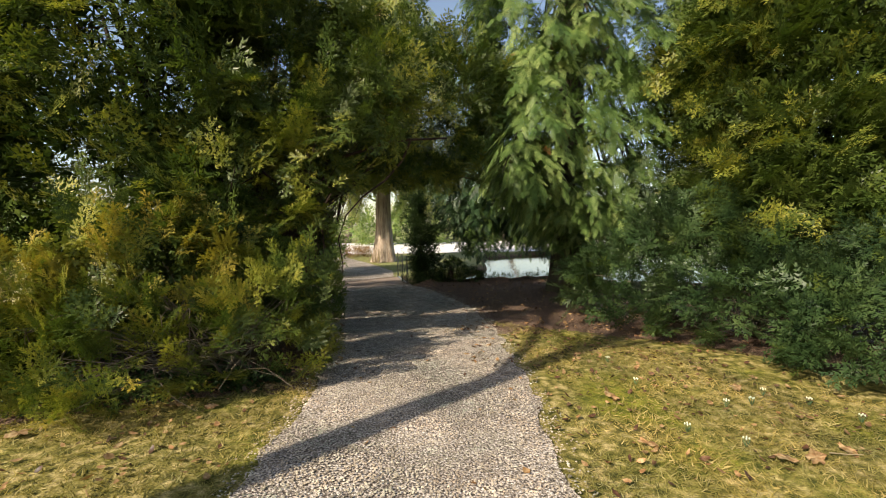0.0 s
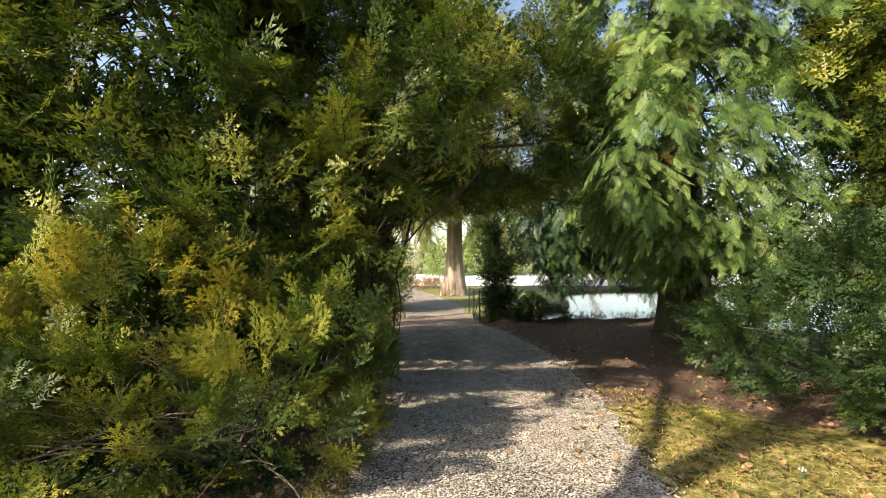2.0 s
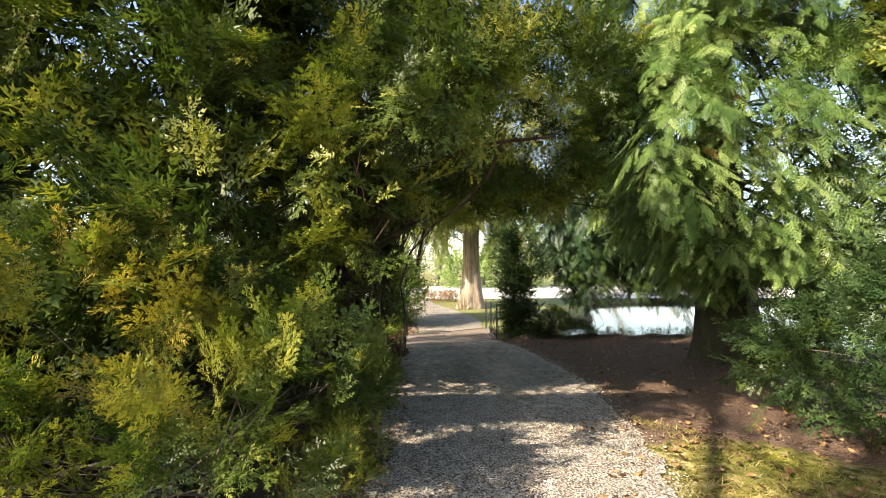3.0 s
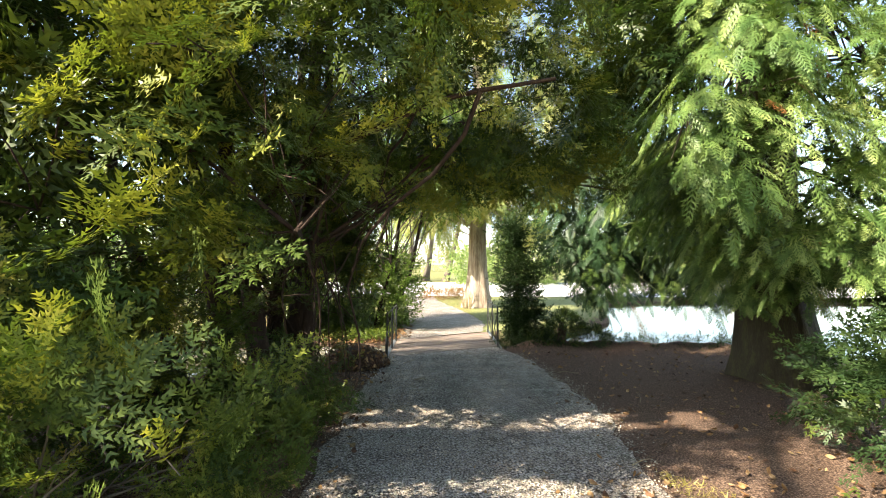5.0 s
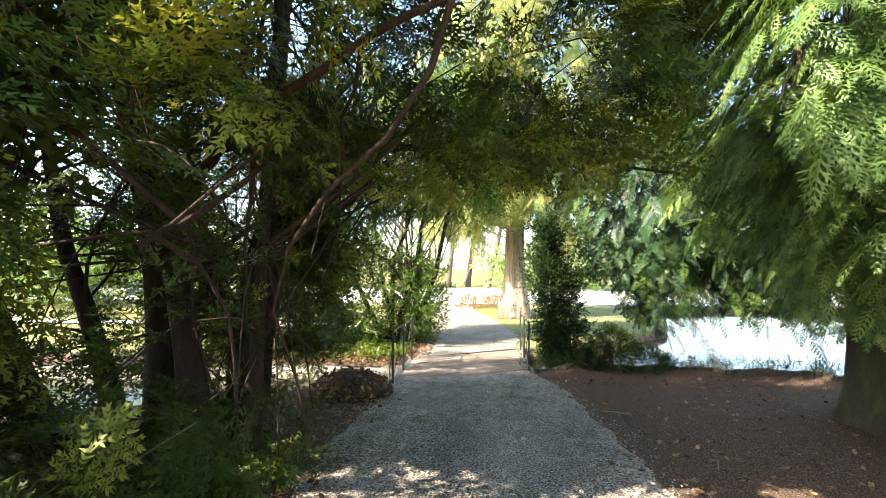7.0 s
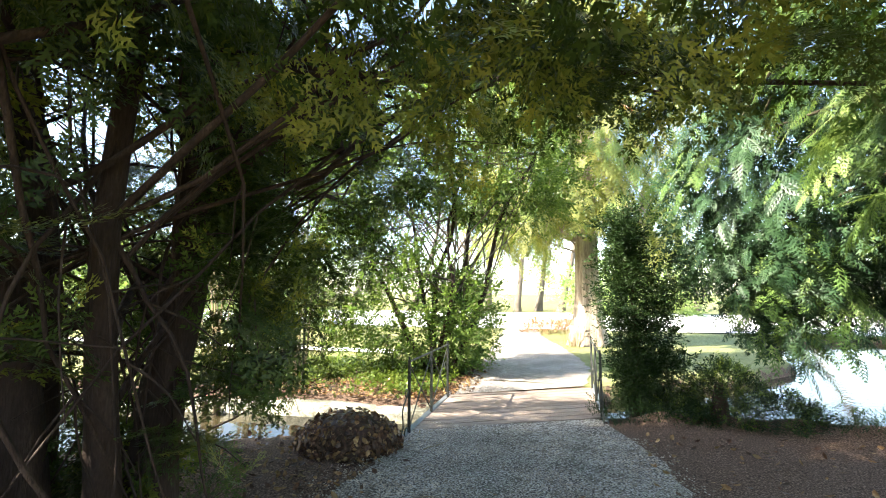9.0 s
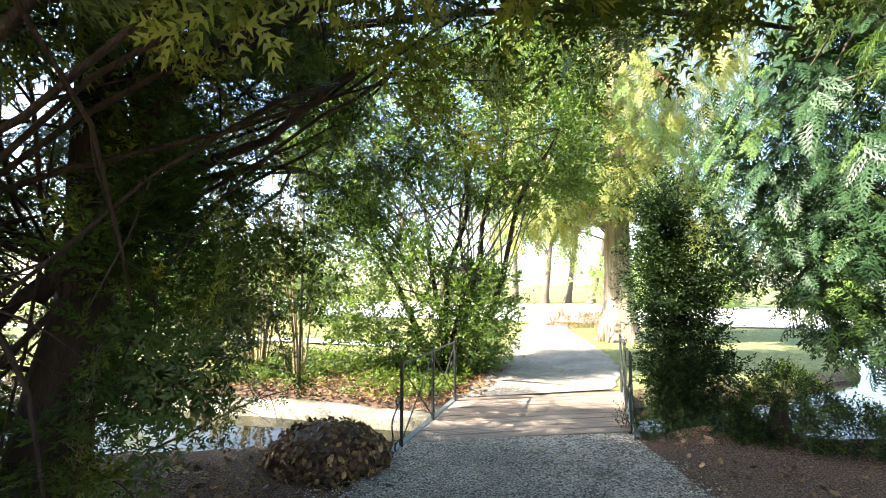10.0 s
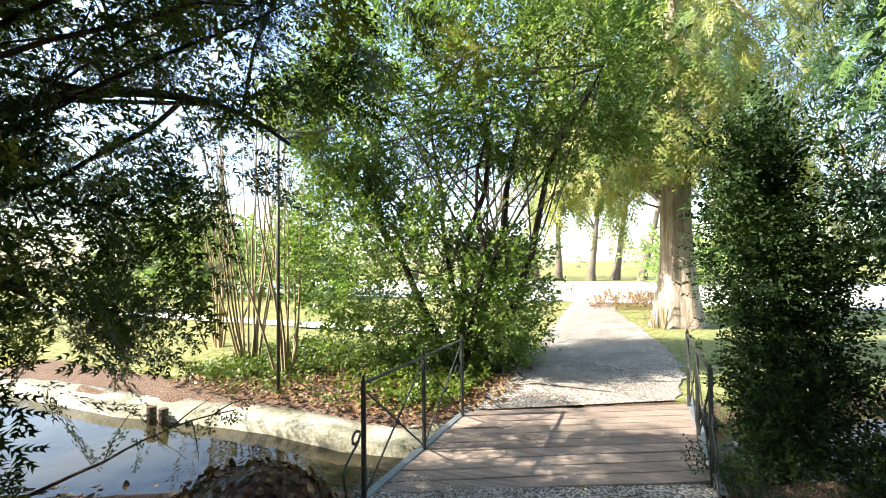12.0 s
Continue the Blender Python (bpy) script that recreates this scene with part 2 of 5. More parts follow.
def box(bm, size, m=Matrix(), bevel=0.0):
    made = bmesh.ops.create_cube(bm, size=1.0, matrix=m @ Matrix.Diagonal((*size, 1)))
    if bevel:
        edges = {e for v in made["verts"] for e in v.link_edges}
        bmesh.ops.bevel(bm, geom=list(edges), offset=bevel, segments=2, affect="EDGES")
    return bm


def tube_arrays(points, radii, sides=7):
    """A tapered tube along points."""
    pts = np.asarray(points, float)
    n = len(pts)
    tan = np.gradient(pts, axis=0)
    tan /= np.linalg.norm(tan, axis=1)[:, None] + 1e-9
    ref = np.where(np.abs(tan[:, 2:3]) < 0.9, np.array([[0, 0, 1.0]]), np.array([[1.0, 0, 0]]))
    ref[:] = ref[0]
    u = np.cross(tan, ref)
    u /= np.linalg.norm(u, axis=1)[:, None] + 1e-9
    v = np.cross(tan, u)
    a = np.linspace(0, 2 * math.pi, sides, endpoint=False)
    r = np.broadcast_to(np.asarray(radii, float), (n,))[:, None, None]
    ring = pts[:, None] + r * (np.cos(a)[None, :, None] * u[:, None] + np.sin(a)[None, :, None] * v[:, None])
    i, j = np.meshgrid(np.arange(n - 1), np.arange(sides), indexing="ij")
    k = (j + 1) % sides
    f = np.stack([i * sides + j, i * sides + k, (i + 1) * sides + k, (i + 1) * sides + j], -1).reshape(-1, 4)
    return ring.reshape(-1, 3), f


def joined(pieces):
    verts, faces, at = [], [], 0
    for v, f in pieces:
        verts.append(v)
        faces.append(f + at)
        at += len(v)
    return np.concatenate(verts), np.concatenate(faces)


def curve(a, b, sag=0.0, wander=0.1, steps=8):
    """A wandering line from a to b."""
    a, b = np.asarray(a, float), np.asarray(b, float)
    s = np.linspace(0, 1, steps)[:, None]
    length = np.linalg.norm(b - a)
    w = rng.normal(0, wander * length / 3, (steps, 3)) * np.sin(s * math.pi)
    w = (w + np.roll(w, 1, 0) + np.roll(w, -1, 0)) / 3
    w = (w + np.roll(w, 1, 0) + np.roll(w, -1, 0)) / 2.4
    w[0] = w[-1] = 0
    return a + (b - a) * s + w + np.array([0, 0, 1.0]) * sag * np.sin(s * math.pi)


# ---- leaf sprays ----


def needle_spray(pairs=6, side_pairs=2, size=0.19, width=0.042):
    """A flat yew twig with side shoots and two ranks of needles; it lies along x, one unit long."""
    r = np.random.default_rng(3)
    v, f = [], []

    def needle(p, d, length, width):
        side = np.cross(d, (0, 0, 1.0))
        side /= np.linalg.norm(side) + 1e-9
        k = len(v)
        v.extend([p - side * width, p + side * width, p + d * length])
        f.append((k, k + 1, k + 2))

    def shoot(p, yaw, length, pairs):
        d = np.array([math.cos(yaw), math.sin(yaw), 0])
        for i in range(pairs):
            s = (i + 0.5) / pairs
            q = p + d * length * s + np.array([0, 0, 0.06 * s * s])
            for sign in (1, -1):
                a = yaw + sign * (0.85 - 0.3 * s) + r.normal(0, 0.12)
                n = np.array([math.cos(a), math.sin(a), r.normal(0.08, 0.16)])
                needle(q, n / np.linalg.norm(n), size * (1 - 0.27 * s) * r.uniform(0.8, 1.15), width)
        needle(p + d * length * 0.88, d, size, width)

    shoot(np.zeros(3), 0, 0.85, pairs)
    for at, yaw, length in ((0.1, 0.8, 0.42), (0.24, -0.8, 0.44), (0.42, 0.7, 0.36), (0.54, -0.65, 0.32)):
        shoot(np.array([at, 0, 0]), yaw, length, side_pairs)
    return np.array(v), np.array(f)


def fan_spray():
    """A drooping fern-like frond along x, one unit long: a rib, side shoots and their flat scale leaves."""
    r = np.random.default_rng(5)
    v, f = [], []

    def blade(p, d, length, width, drop):
        side = np.cross(d, (0, 0, 1.0))
        side /= np.linalg.norm(side) + 1e-9
        k = len(v)
        v.extend([p - side * width, p + side * width, p + d * length - np.array([0, 0, drop])])
        f.append((k, k + 1, k + 2))

    for i in range(7):
        s = (i + 0.4) / 7
        q = np.array([s, 0, -0.1 * s * s])
        for sign in (1, -1):
            length = (0.42 * (1 - s) ** 0.7 * min(1.0, 0.55 + 2.2 * s) + 0.06) * r.uniform(0.85, 1.12)
            a = sign * (0.8 - 0.25 * s) + r.normal(0, 0.05)
            d = np.array([math.cos(a), math.sin(a), r.normal(0, 0.04)])
            blade(q, d, length, 0.025, 0.2 * length)
            if length > 0.12:
                for e, turn, share in ((0.28, 0.6, 0.46), (0.45, -0.6, 0.46)):
                    b = a + turn
                    blade(q + d * length * e - np.array([0, 0, 0.1 * length * e]), np.array([math.cos(b), math.sin(b), 0]), length * share, 0.022, 0.04)
    blade(np.zeros(3), np.array([1.0, 0, 0]), 1.1, 0.02, 0.12)
    return np.array(v), np.array(f)


def leaf_spray(count=14, size=0.2, seed=4, width=0.3):
    """A twig with oval leaves along x, one unit long."""
    r = np.random.default_rng(seed)
    v, f = [], []
    for i in range(count):
        s = (i + 0.5) / count
        a = r.uniform(-1.4, 1.4)
        d = np.array([math.cos(a), math.sin(a), r.normal(0, 0.5)])
        d /= np.linalg.norm(d)
        side = np.cross(d, r.normal(0, 0.4, 3) + np.array([0, 0, 1.0]))
        side /= np.linalg.norm(side) + 1e-9
        p = np.array([s, r.normal(0, 0.06), r.normal(0, 0.06)])
        ln = size * r.uniform(0.7, 1.2)
        k = len(v)
        v.extend([p, p + d * ln * 0.45 + side * ln * width, p + d * ln, p + d * ln * 0.45 - side * ln * width])
        f.append((k, k + 1, k + 2, k + 3))
    return np.array(v), np.array(f)


FINE_NEEDLES = needle_spray(9, 4, 0.145, 0.03)
NEEDLES, FAN, LEAVES, BIG_LEAVES = needle_spray(), fan_spray(), leaf_spray(), leaf_spray(9, 0.34, 8, 0.36)


def unit(a):
    return a / (np.linalg.norm(a, axis=-1, keepdims=True) + 1e-9)


def spread(template, at, axis, face, scale):
    """The template copied to every place, along axis, its flat side towards face."""
    tv, tf = template
    x = unit(axis)
    y = unit(np.cross(face, x))
    z = np.cross(x, y)
    s = np.asarray(scale)[:, None, None]
    v = at[:, None] + s * (tv[None, :, 0:1] * x[:, None] + tv[None, :, 1:2] * y[:, None] + tv[None, :, 2:3] * z[:, None])
    f = tf[None] + (np.arange(len(at)) * len(tv))[:, None, None]
    return v.reshape(-1, 3), f.reshape(-1, tf.shape[1])


def wobble(p, scale=1.3, seed=0.0):
    """Smooth uneven values of about -1 to 1 at points."""
    x, y, z = (p * scale + seed).T
    return (np.sin(x * 1.7 + 1.3 * np.sin(y * 1.1)) + np.sin(y * 1.9 + 1.7 * np.sin(z * 1.3)) + np.sin(z * 2.3 + 1.1 * np.sin(x * 1.9))) / 2.2


def shell(blobs, count, bump=0.25, depth=0.15, seed=0.0, facing=None, rest=0.2):
    """Points on the uneven outside of a union of ellipsoids (centre, radii), and the ways outwards."""
    c = np.array([b[0] for b in blobs], float)
    r = np.array([b[1] for b in blobs], float)
    area = (r[:, 0] * r[:, 1] + r[:, 1] * r[:, 2] + r[:, 0] * r[:, 2])
    pick = rng.choice(len(blobs), count, p=area / area.sum())
    d = unit(rng.normal(0, 1, (count, 3)))
    p = c[pick] + d * r[pick]
    n = unit(d / r[pick])
    p += n * (bump * wobble(p, 1.3, seed) + 0.6 * bump * wobble(p, 3.6, seed + 5) - np.abs(rng.normal(0, depth, count)))[:, None]
    inside = np.zeros(count, bool)
    for i in range(len(blobs)):
        inside |= (pick != i) & ((((p - c[i]) / r[i]) ** 2).sum(1) < 0.72)
    if facing is not None:
        # the sunny open side is the leafiest
        inside |= (n @ unit(np.array(facing, float)) < -0.1) & (rng.random(count) > rest)
    return p[~inside], n[~inside]


def clumps(points, normals, each, spread_by):
    p = np.repeat(points, each, 0) + rng.normal(0, spread_by, (len(points) * each, 3))
    return p, np.repeat(normals, each, 0)


def boughs(points, axis, face, each, length):
    """Sprays set along flat, slightly drooping boughs: each one's root, its way and its flat side."""
    x = unit(axis)
    y = unit(np.cross(face, x))
    z = np.cross(x, y)
    size = rng.uniform(*length, len(points))[:, None]
    at, way, flat = [], [], []
    for k in range(each):
        along = 1.0 if k == each - 1 else (k + 0.5) / each
        side = 0.0 if k == each - 1 else (1.0 if k % 2 else -1.0)
        at.append(points + size * ((along - 0.75) * x + np.array([0, 0, -0.16 * along * along])))
        way.append(x * (0.7 + 0.2 * along) + side * y * (0.85 - 0.3 * along) + rng.normal(0, 0.13, x.shape))
        flat.append(z + rng.normal(0, 0.16, x.shape))
    order = [np.concatenate(q) for q in (at, way, flat)]
    return (*order, np.tile(np.arange(len(points)), each))


def sun_gap(p):
    """True where a gap in the canopy lets a beam of sunlight down to the path and the soil beside it."""
    g = p[:, :2] - np.array(sun_dir[:2]) * (p[:, 2:3] / sun_dir[2])
    band = np.exp(-((g[:, 1] - 8.75) / 0.42) ** 2) + 0.8 * np.exp(-((g[:, 1] - 6.95) / 0.3) ** 2)
    band *= (g[:, 0] > -0.6) & (g[:, 0] < 4.0) & (p[:, 2] > 0.25)
    flat = np.stack([g[:, 0] * 0.8, g[:, 1] * 1.5, 0 * g[:, 0]], 1)
    return (band > 0.35) & (wobble(flat, 3.6, 1.0) > 0.72 - band)


def open_lane(p, margin=0.0):
    """True for places clear of the walked lane and above the ground."""
    x, y, z = p.T
    left = np.interp(y, [3, 4.4, 5, 6, 8, 11], [-0.5, -0.25, -0.1, 0.1, 0.12, 0.0]) + margin
    right = np.interp(y, [3, 6, 6.6, 8, 12], [3.6, 3.5, 2.75, 2.75, 2.9]) - margin + np.where(z < 1.7, 0.8, 0)
    top = np.interp(y, [4, 7, 8.5, 9, 12], [2.6, 2.45, 2.35, 2.35, 2.45])
    left = left + np.where(z > 1.75, np.interp(y, [5, 6, 7.5, 9], [0.0, 0.35, 0.3, 0.0]), 0)
    lane = (x > left) & (x < right) & (z < top) & (y < 14)
    return ~lane & (z > 0.04)


def yew_foliage(blobs, count, each=7, size=(0.2, 0.34), lift=0.15, bump=0.28, depth=0.2, tip=0.3, gold=0.0, keep=None, outward=1.0, length=(0.34, 0.62), facing=None, rest=0.2, loose=0.42, fine=False):
    p, n = shell(blobs, count, bump, depth, 0.0, facing, rest)
    axis = n * outward * 0.75 + rng.normal(0, loose, p.shape) + np.array([0, 0, lift])
    face = np.array([0, 0, 0.7]) + n * 0.6 + rng.normal(0, 0.3, p.shape)
    tone = (wobble(p, 2.1, 3.0) * 0.5 + rng.normal(0, 0.3, len(p)))
    p, axis, face, bough = boughs(p, axis, face, each, length)
    hue = tone[bough] + rng.normal(0, 0.12, len(p)) + np.where(np.arange(len(p)) >= len(p) * (each - 1) // each, 0.35, 0.0)
    scale = rng.uniform(*size, len(p))
    ok = open_lane(p) & open_lane(p + unit(axis) * scale[:, None] * 0.8) & ~sun_gap(p + unit(axis) * scale[:, None] * 0.3) & ~sun_gap(p + unit(axis) * scale[:, None] * 0.85)
    ok &= (p[:, 2] < 6.8) | (rng.random(len(p)) < 0.35)
    if keep is not None:
        ok &= keep(p)
    p, axis, face, hue, scale = p[ok], axis[ok], face[ok], hue[ok], scale[ok]
    kind = np.where(hue > np.quantile(hue, 1 - gold) if gold else np.zeros(len(p), bool), 2, np.where(hue > np.quantile(hue, max(0.0, 1 - gold - tip)), 1, 0))
    kind = np.where((kind == 2) & (p[:, 0] > -0.9), 1, kind)
    # sprays beside the path carry finer needles
    close = (np.abs(p[:, 0] - 1.0) < 2.5) & (p[:, 2] < 4.6) | fine
    sets = []
    for template, pick in ((FINE_NEEDLES, close), (NEEDLES, ~close)):
        v, f = spread(template, p[pick], axis[pick], face[pick], scale[pick])
        sets.append((v, f, np.repeat(kind[pick], len(template[1]))))
    return merged(*sets)


def fan_foliage(blobs, count, each=5, size=(0.3, 0.5), bump=0.35, depth=0.2, pale=0.35, keep=None, brown=0.0, hang=0.6, length=(0.5, 0.85), facing=None, rest=0.2):
    p, n = shell(blobs, count, bump, depth, 2.0, facing, rest)
    flat = unit(n * np.array([1, 1, 0.15]) + rng.normal(0, 0.22, p.shape))
    axis = flat * 0.7 + np.array([0, 0, -hang]) + rng.normal(0, 0.16, p.shape)
    face = flat * 0.75 + np.array([0, 0, 0.85]) + rng.normal(0, 0.18, p.shape)
    tone = wobble(p, 1.6, 1.0) * 0.4 + rng.normal(0, 0.3, len(p))
    p, axis, face, bough = boughs(p, axis, face, each, length)
    axis = axis + np.array([0, 0, -0.3])
    hue = tone[bough] + rng.normal(0, 0.15, len(p))
    scale = rng.uniform(*size, len(p))
    ok = open_lane(p) & open_lane(p + unit(axis) * scale[:, None]) & ~sun_gap(p)
    ok &= (p[:, 2] < 8.2) | (p[:, 1] > 15) | (rng.random(len(p)) < 0.35)
    if keep is not None:
        ok &= keep(p)
    p, axis, face, hue, scale = p[ok], axis[ok], face[ok], hue[ok], scale[ok]
    v, f = spread(FAN, p, axis, face, scale)
    kind = np.where(hue > np.quantile(hue, 1 - pale), 1, 0)
    if brown:
        kind = np.where(rng.random(len(p)) < brown, 2, kind)
    return v, f, np.repeat(kind, len(FAN[1]))


def leaf_foliage(blobs, count, each=6, size=(0.16, 0.28), bump=0.25, depth=0.25, template=None, keep=None, spread_by=0.12, lift=0.3):
    template = template or LEAVES
    p, n = shell(blobs, count, bump, depth, 4.0)
    p, n = clumps(p, n, each, spread_by)
    ok = p[:, 2] > 0.03
    if keep is not None:
        ok &= keep(p)
    p, n = p[ok], n[ok]
    axis = n + rng.normal(0, 0.6, p.shape) + np.array([0, 0, lift])
    v, f = spread(template, p, axis, rng.normal(0, 0.5, p.shape) + np.array([0, 0, 1.0]), rng.uniform(*size, len(p)))
    return v, f, np.zeros(len(f), int)


def branches(start, blobs, count, thick=(0.03, 0.007), sag=0.2, lane=True, fill=0.8, wander=0.1):
    """Limbs from points on a stem out into the crown, with side twigs."""
    pieces = []
    c = np.array([b[0] for b in blobs], float)
    r = np.array([b[1] for b in blobs], float)
    for i in range(count):
        k = rng.integers(len(blobs))
        end = c[k] + unit(rng.normal(0, 1, 3)) * r[k] * rng.uniform(0.5, fill)
        if end[2] < 0.1:
            continue
        base = np.asarray(start[rng.integers(len(start))], float)
        line = curve(base, end, sag, wander, 9)
        if lane and not open_lane(line, 0.05)[2:].all():
            continue
        w = rng.uniform(0.6, 1.3)
        pieces.append(tube_arrays(line, np.linspace(thick[0] * w, thick[1], 9), 5))
        for j in range(3):
            q = line[rng.integers(3, 8)]
            e = q + unit(rng.normal(0, 1, 3) + unit(end - base)) * rng.uniform(0.4, 0.9)
            if not lane or open_lane(e[None])[0]:
                pieces.append(tube_arrays(curve(q, e, 0.04, 0.2, 5), np.linspace(thick[1] * 1.3, 0.003, 5), 4))
    return joined(pieces)


def crown(parent, name, data, mats, label=""):
    v, f, k = data
    return place(name, mesh_of(name, v, f, mats, k), parent, label)


def inner_foliage(blobs, count, size, deep, facing=None, keep=None, template=None):
    """Loose foliage within a crown, behind its outer sprays."""
    p, n = shell([(c, tuple(max(0.2, q - deep) for q in r)) for c, r in blobs], count, 0.3, 0.2, 6.0, facing, 0.1)
    ok = open_lane(p) & (p[:, 2] > 0.3)
    if keep is not None:
        ok &= keep(p)
    p, n = p[ok], n[ok]
    ok = ~sun_gap(p) & ~sun_gap(p + n * 0.35) & ~sun_gap(p + n * 0.7)
    p, n = p[ok], n[ok]
    v, f = spread(template or FINE_NEEDLES, p, n + rng.normal(0, 0.7, p.shape), n + rng.normal(0, 0.6, p.shape), rng.uniform(*size, len(p)))
    return v, f


def merged(*parts):
    v, f = joined([(a, b) for a, b, _ in parts])
    return v, f, np.concatenate([k for _, _, k in parts])

# ---- ground and water ----
WATER_Z = -0.25
SHORE = [(-60, 8), (-30, 8.6), (-12, 8.8), (-5, 9.7), (-3.06, 10.55), (-1.4, 11.4), (-0.1, 11.95), (2.1, 13.05), (3.5, 13.3), (4.7, 13.4),
         (5.6, 13.25), (6.9, 12.9), (9, 11.7), (14, 9), (40, 4), (70, 2), (70, 36), (25, 34), (14.9, 28), (9.2, 25.5), (7.5, 21.6), (6.7, 18.8),
         (4.6, 16.8), (2.2, 14.95), (0.0, 13.7), (-0.3, 13.2), (-1.1, 13.05), (-2.1, 13.12), (-2.9, 13.02), (-3.7, 12.88), (-4.3, 12.75), (-8, 12.5), (-14, 13.6), (-30, 16), (-60, 18)]


def inside(poly, x, y):
    hit = np.zeros(x.shape, bool)
    for (x0, y0), (x1, y1) in zip(poly, poly[1:] + poly[:1]):
        cross = ((y0 > y) != (y1 > y)) & (x < (x1 - x0) * (y - y0) / ((y1 - y0) if y1 != y0 else 1e-9) + x0)
        hit ^= cross
    return hit


def edge_distance(poly, x, y):
    best = np.full(x.shape, 1e9)
    for (x0, y0), (x1, y1) in zip(poly, poly[1:] + poly[:1]):
        dx, dy = x1 - x0, y1 - y0
        s = np.clip(((x - x0) * dx + (y - y0) * dy) / (dx * dx + dy * dy), 0, 1)
        best = np.minimum(best, np.hypot(x - x0 - s * dx, y - y0 - s * dy))
    return best


PATH_LEFT = [(-6, -1.1), (0, -1.05), (3.1, -0.75), (4.5, -0.38), (6.3, -0.1), (8, -0.2), (10.5, -0.18), (11.9, -0.05)]
PATH_RIGHT = [(-6, 1.3), (0, 1.3), (2.5, 1.35), (3.9, 1.8), (6, 2.35), (8.5, 2.75), (10, 2.7), (12, 2.4), (13.0, 2.08)]


def axis_of(fine0, fine1, step, far):
    fine = np.arange(fine0, fine1 + step / 2, step)
    out = np.array([0.5, 1.2, 2.5, 5, 9, 16, 28, 48, 80, 140, 240, far])
    return np.concatenate([fine0 - out[::-1], fine, fine1 + out])


gx, gy = np.meshgrid(axis_of(-14, 15, 0.17, 600), axis_of(-5, 30, 0.17, 600))
wet = inside(SHORE, gx, gy)
dist = edge_distance(SHORE, gx, gy)
near = (np.abs(gx) < 16) & (gy > -6) & (gy < 31)
gz = np.where(wet, -np.clip(dist / 0.22, 0, 1) * 0.75, 0.0)
flat = np.stack([gx.ravel(), gy.ravel(), 0 * gx.ravel()], 1)
bumps = (0.025 * wobble(flat, 1.1, 2.0) + 0.012 * wobble(flat, 4.3, 7.0)).reshape(gx.shape)
lane = (gx > np.interp(gy, [p[0] for p in PATH_LEFT], [p[1] for p in PATH_LEFT]) - 0.15) & (gx < np.interp(gy, [p[0] for p in PATH_RIGHT], [p[1] for p in PATH_RIGHT]) + 0.15) & (gy < 13.5)
far_lane = (gx > -1.2) & (gx < 3) & (gy >= 13.2) & (gy < 26)
gz += np.where(near & ~wet & ~lane & ~far_lane, bumps, 0)
gz -= np.where(lane | far_lane, 0.012, 0) * ~wet
# a low bank of earth along the pond's near edge, past the path
ridge = np.exp(-((gy - np.interp(gx, [2.4, 4, 6, 8], [13.0, 13.05, 12.95, 12.2])) / 0.28) ** 2) * np.clip((gx - 2.4) / 0.5, 0, 1) * np.clip((9 - gx) / 1, 0, 1)
gz += np.where(~wet, ridge * (0.1 + 0.025 * np.sin(gx * 3.1) + 0.02 * np.sin(gx * 7.7)), 0)
gz -= np.where((gx < -0.1) & (gy > 12.4) & (gy < 16) & ~wet, 0.11 * np.exp(-dist / 0.5), 0)
ny, nx = gx.shape
i, j = np.meshgrid(np.arange(ny - 1), np.arange(nx - 1), indexing="ij")
quads = np.stack([i * nx + j, i * nx + j + 1, (i + 1) * nx + j + 1, (i + 1) * nx + j], -1).reshape(-1, 4)
me = mesh_of("ground", np.stack([gx, gy, gz], -1).reshape(-1, 3), quads, GROUND, smooth=True)
cover = me.color_attributes.new("cover", "FLOAT_COLOR", "POINT")
lx = np.interp(gy, [3, 5, 6.2, 7.5, 9, 13], [-2.6, -2.2, 1.0, 1.2, 0.5, 0.0])
rx = np.interp(gy, [3, 4, 5, 6, 7, 8, 9], [5.9, 5.5, 5.1, 4.4, 3.3, 2.3, 1.8])
shade_side = ((gx > rx) & (gx < 12) & (gy < 13.4) & (gy > 2.5)) | ((gx < -0.1) & (gx > -9) & (gy > 5.0 - 0.35 * np.clip(-gx - 2, 0, 3)) & (gy < 12.8)) | ((gy > 6.6) & (gy < 13.4) & (np.abs(gx) < 8))
litter = (gx > -4.4) & (gx < 0.3) & (gy > 12.9) & (gy < 15.0 + 0.5 * np.sin(gx * 2)) | ((gx > -0.9) & (gx < 0.4) & (gy > 13) & (gy < 17))
mud = wet | (near & (dist < 0.2) & ((gy < 13.5) | (gx < 2)))
soil = np.where(shade_side | mud | litter, 1.0, 0.0)
for _ in range(3):
    soil = (soil + np.roll(soil, 1, 0) + np.roll(soil, -1, 0) + np.roll(soil, 1, 1) + np.roll(soil, -1, 1)) / 5
fresh = np.where(gy > 13.5, 1.0, 0.0) * np.where(gx > 2, 1.0, 0.6)
cover.data.foreach_set("color", np.stack([soil, fresh, 0 * soil, 1 + 0 * soil], -1).ravel().astype(np.float32))
ground = tagged(new("ground", me), "winter lawn, needle-covered earth and pond banks", "ground", kind="structure")

w = np.array([(-70, 4, WATER_Z), (75, 0, WATER_Z), (75, 40, WATER_Z), (-70, 22, WATER_Z)], float)
tagged(new("water", mesh_of("water", w, np.array([[0, 1, 2, 3]]), WATER)), "still pond water reflecting sky and trees", "water", kind="structure")


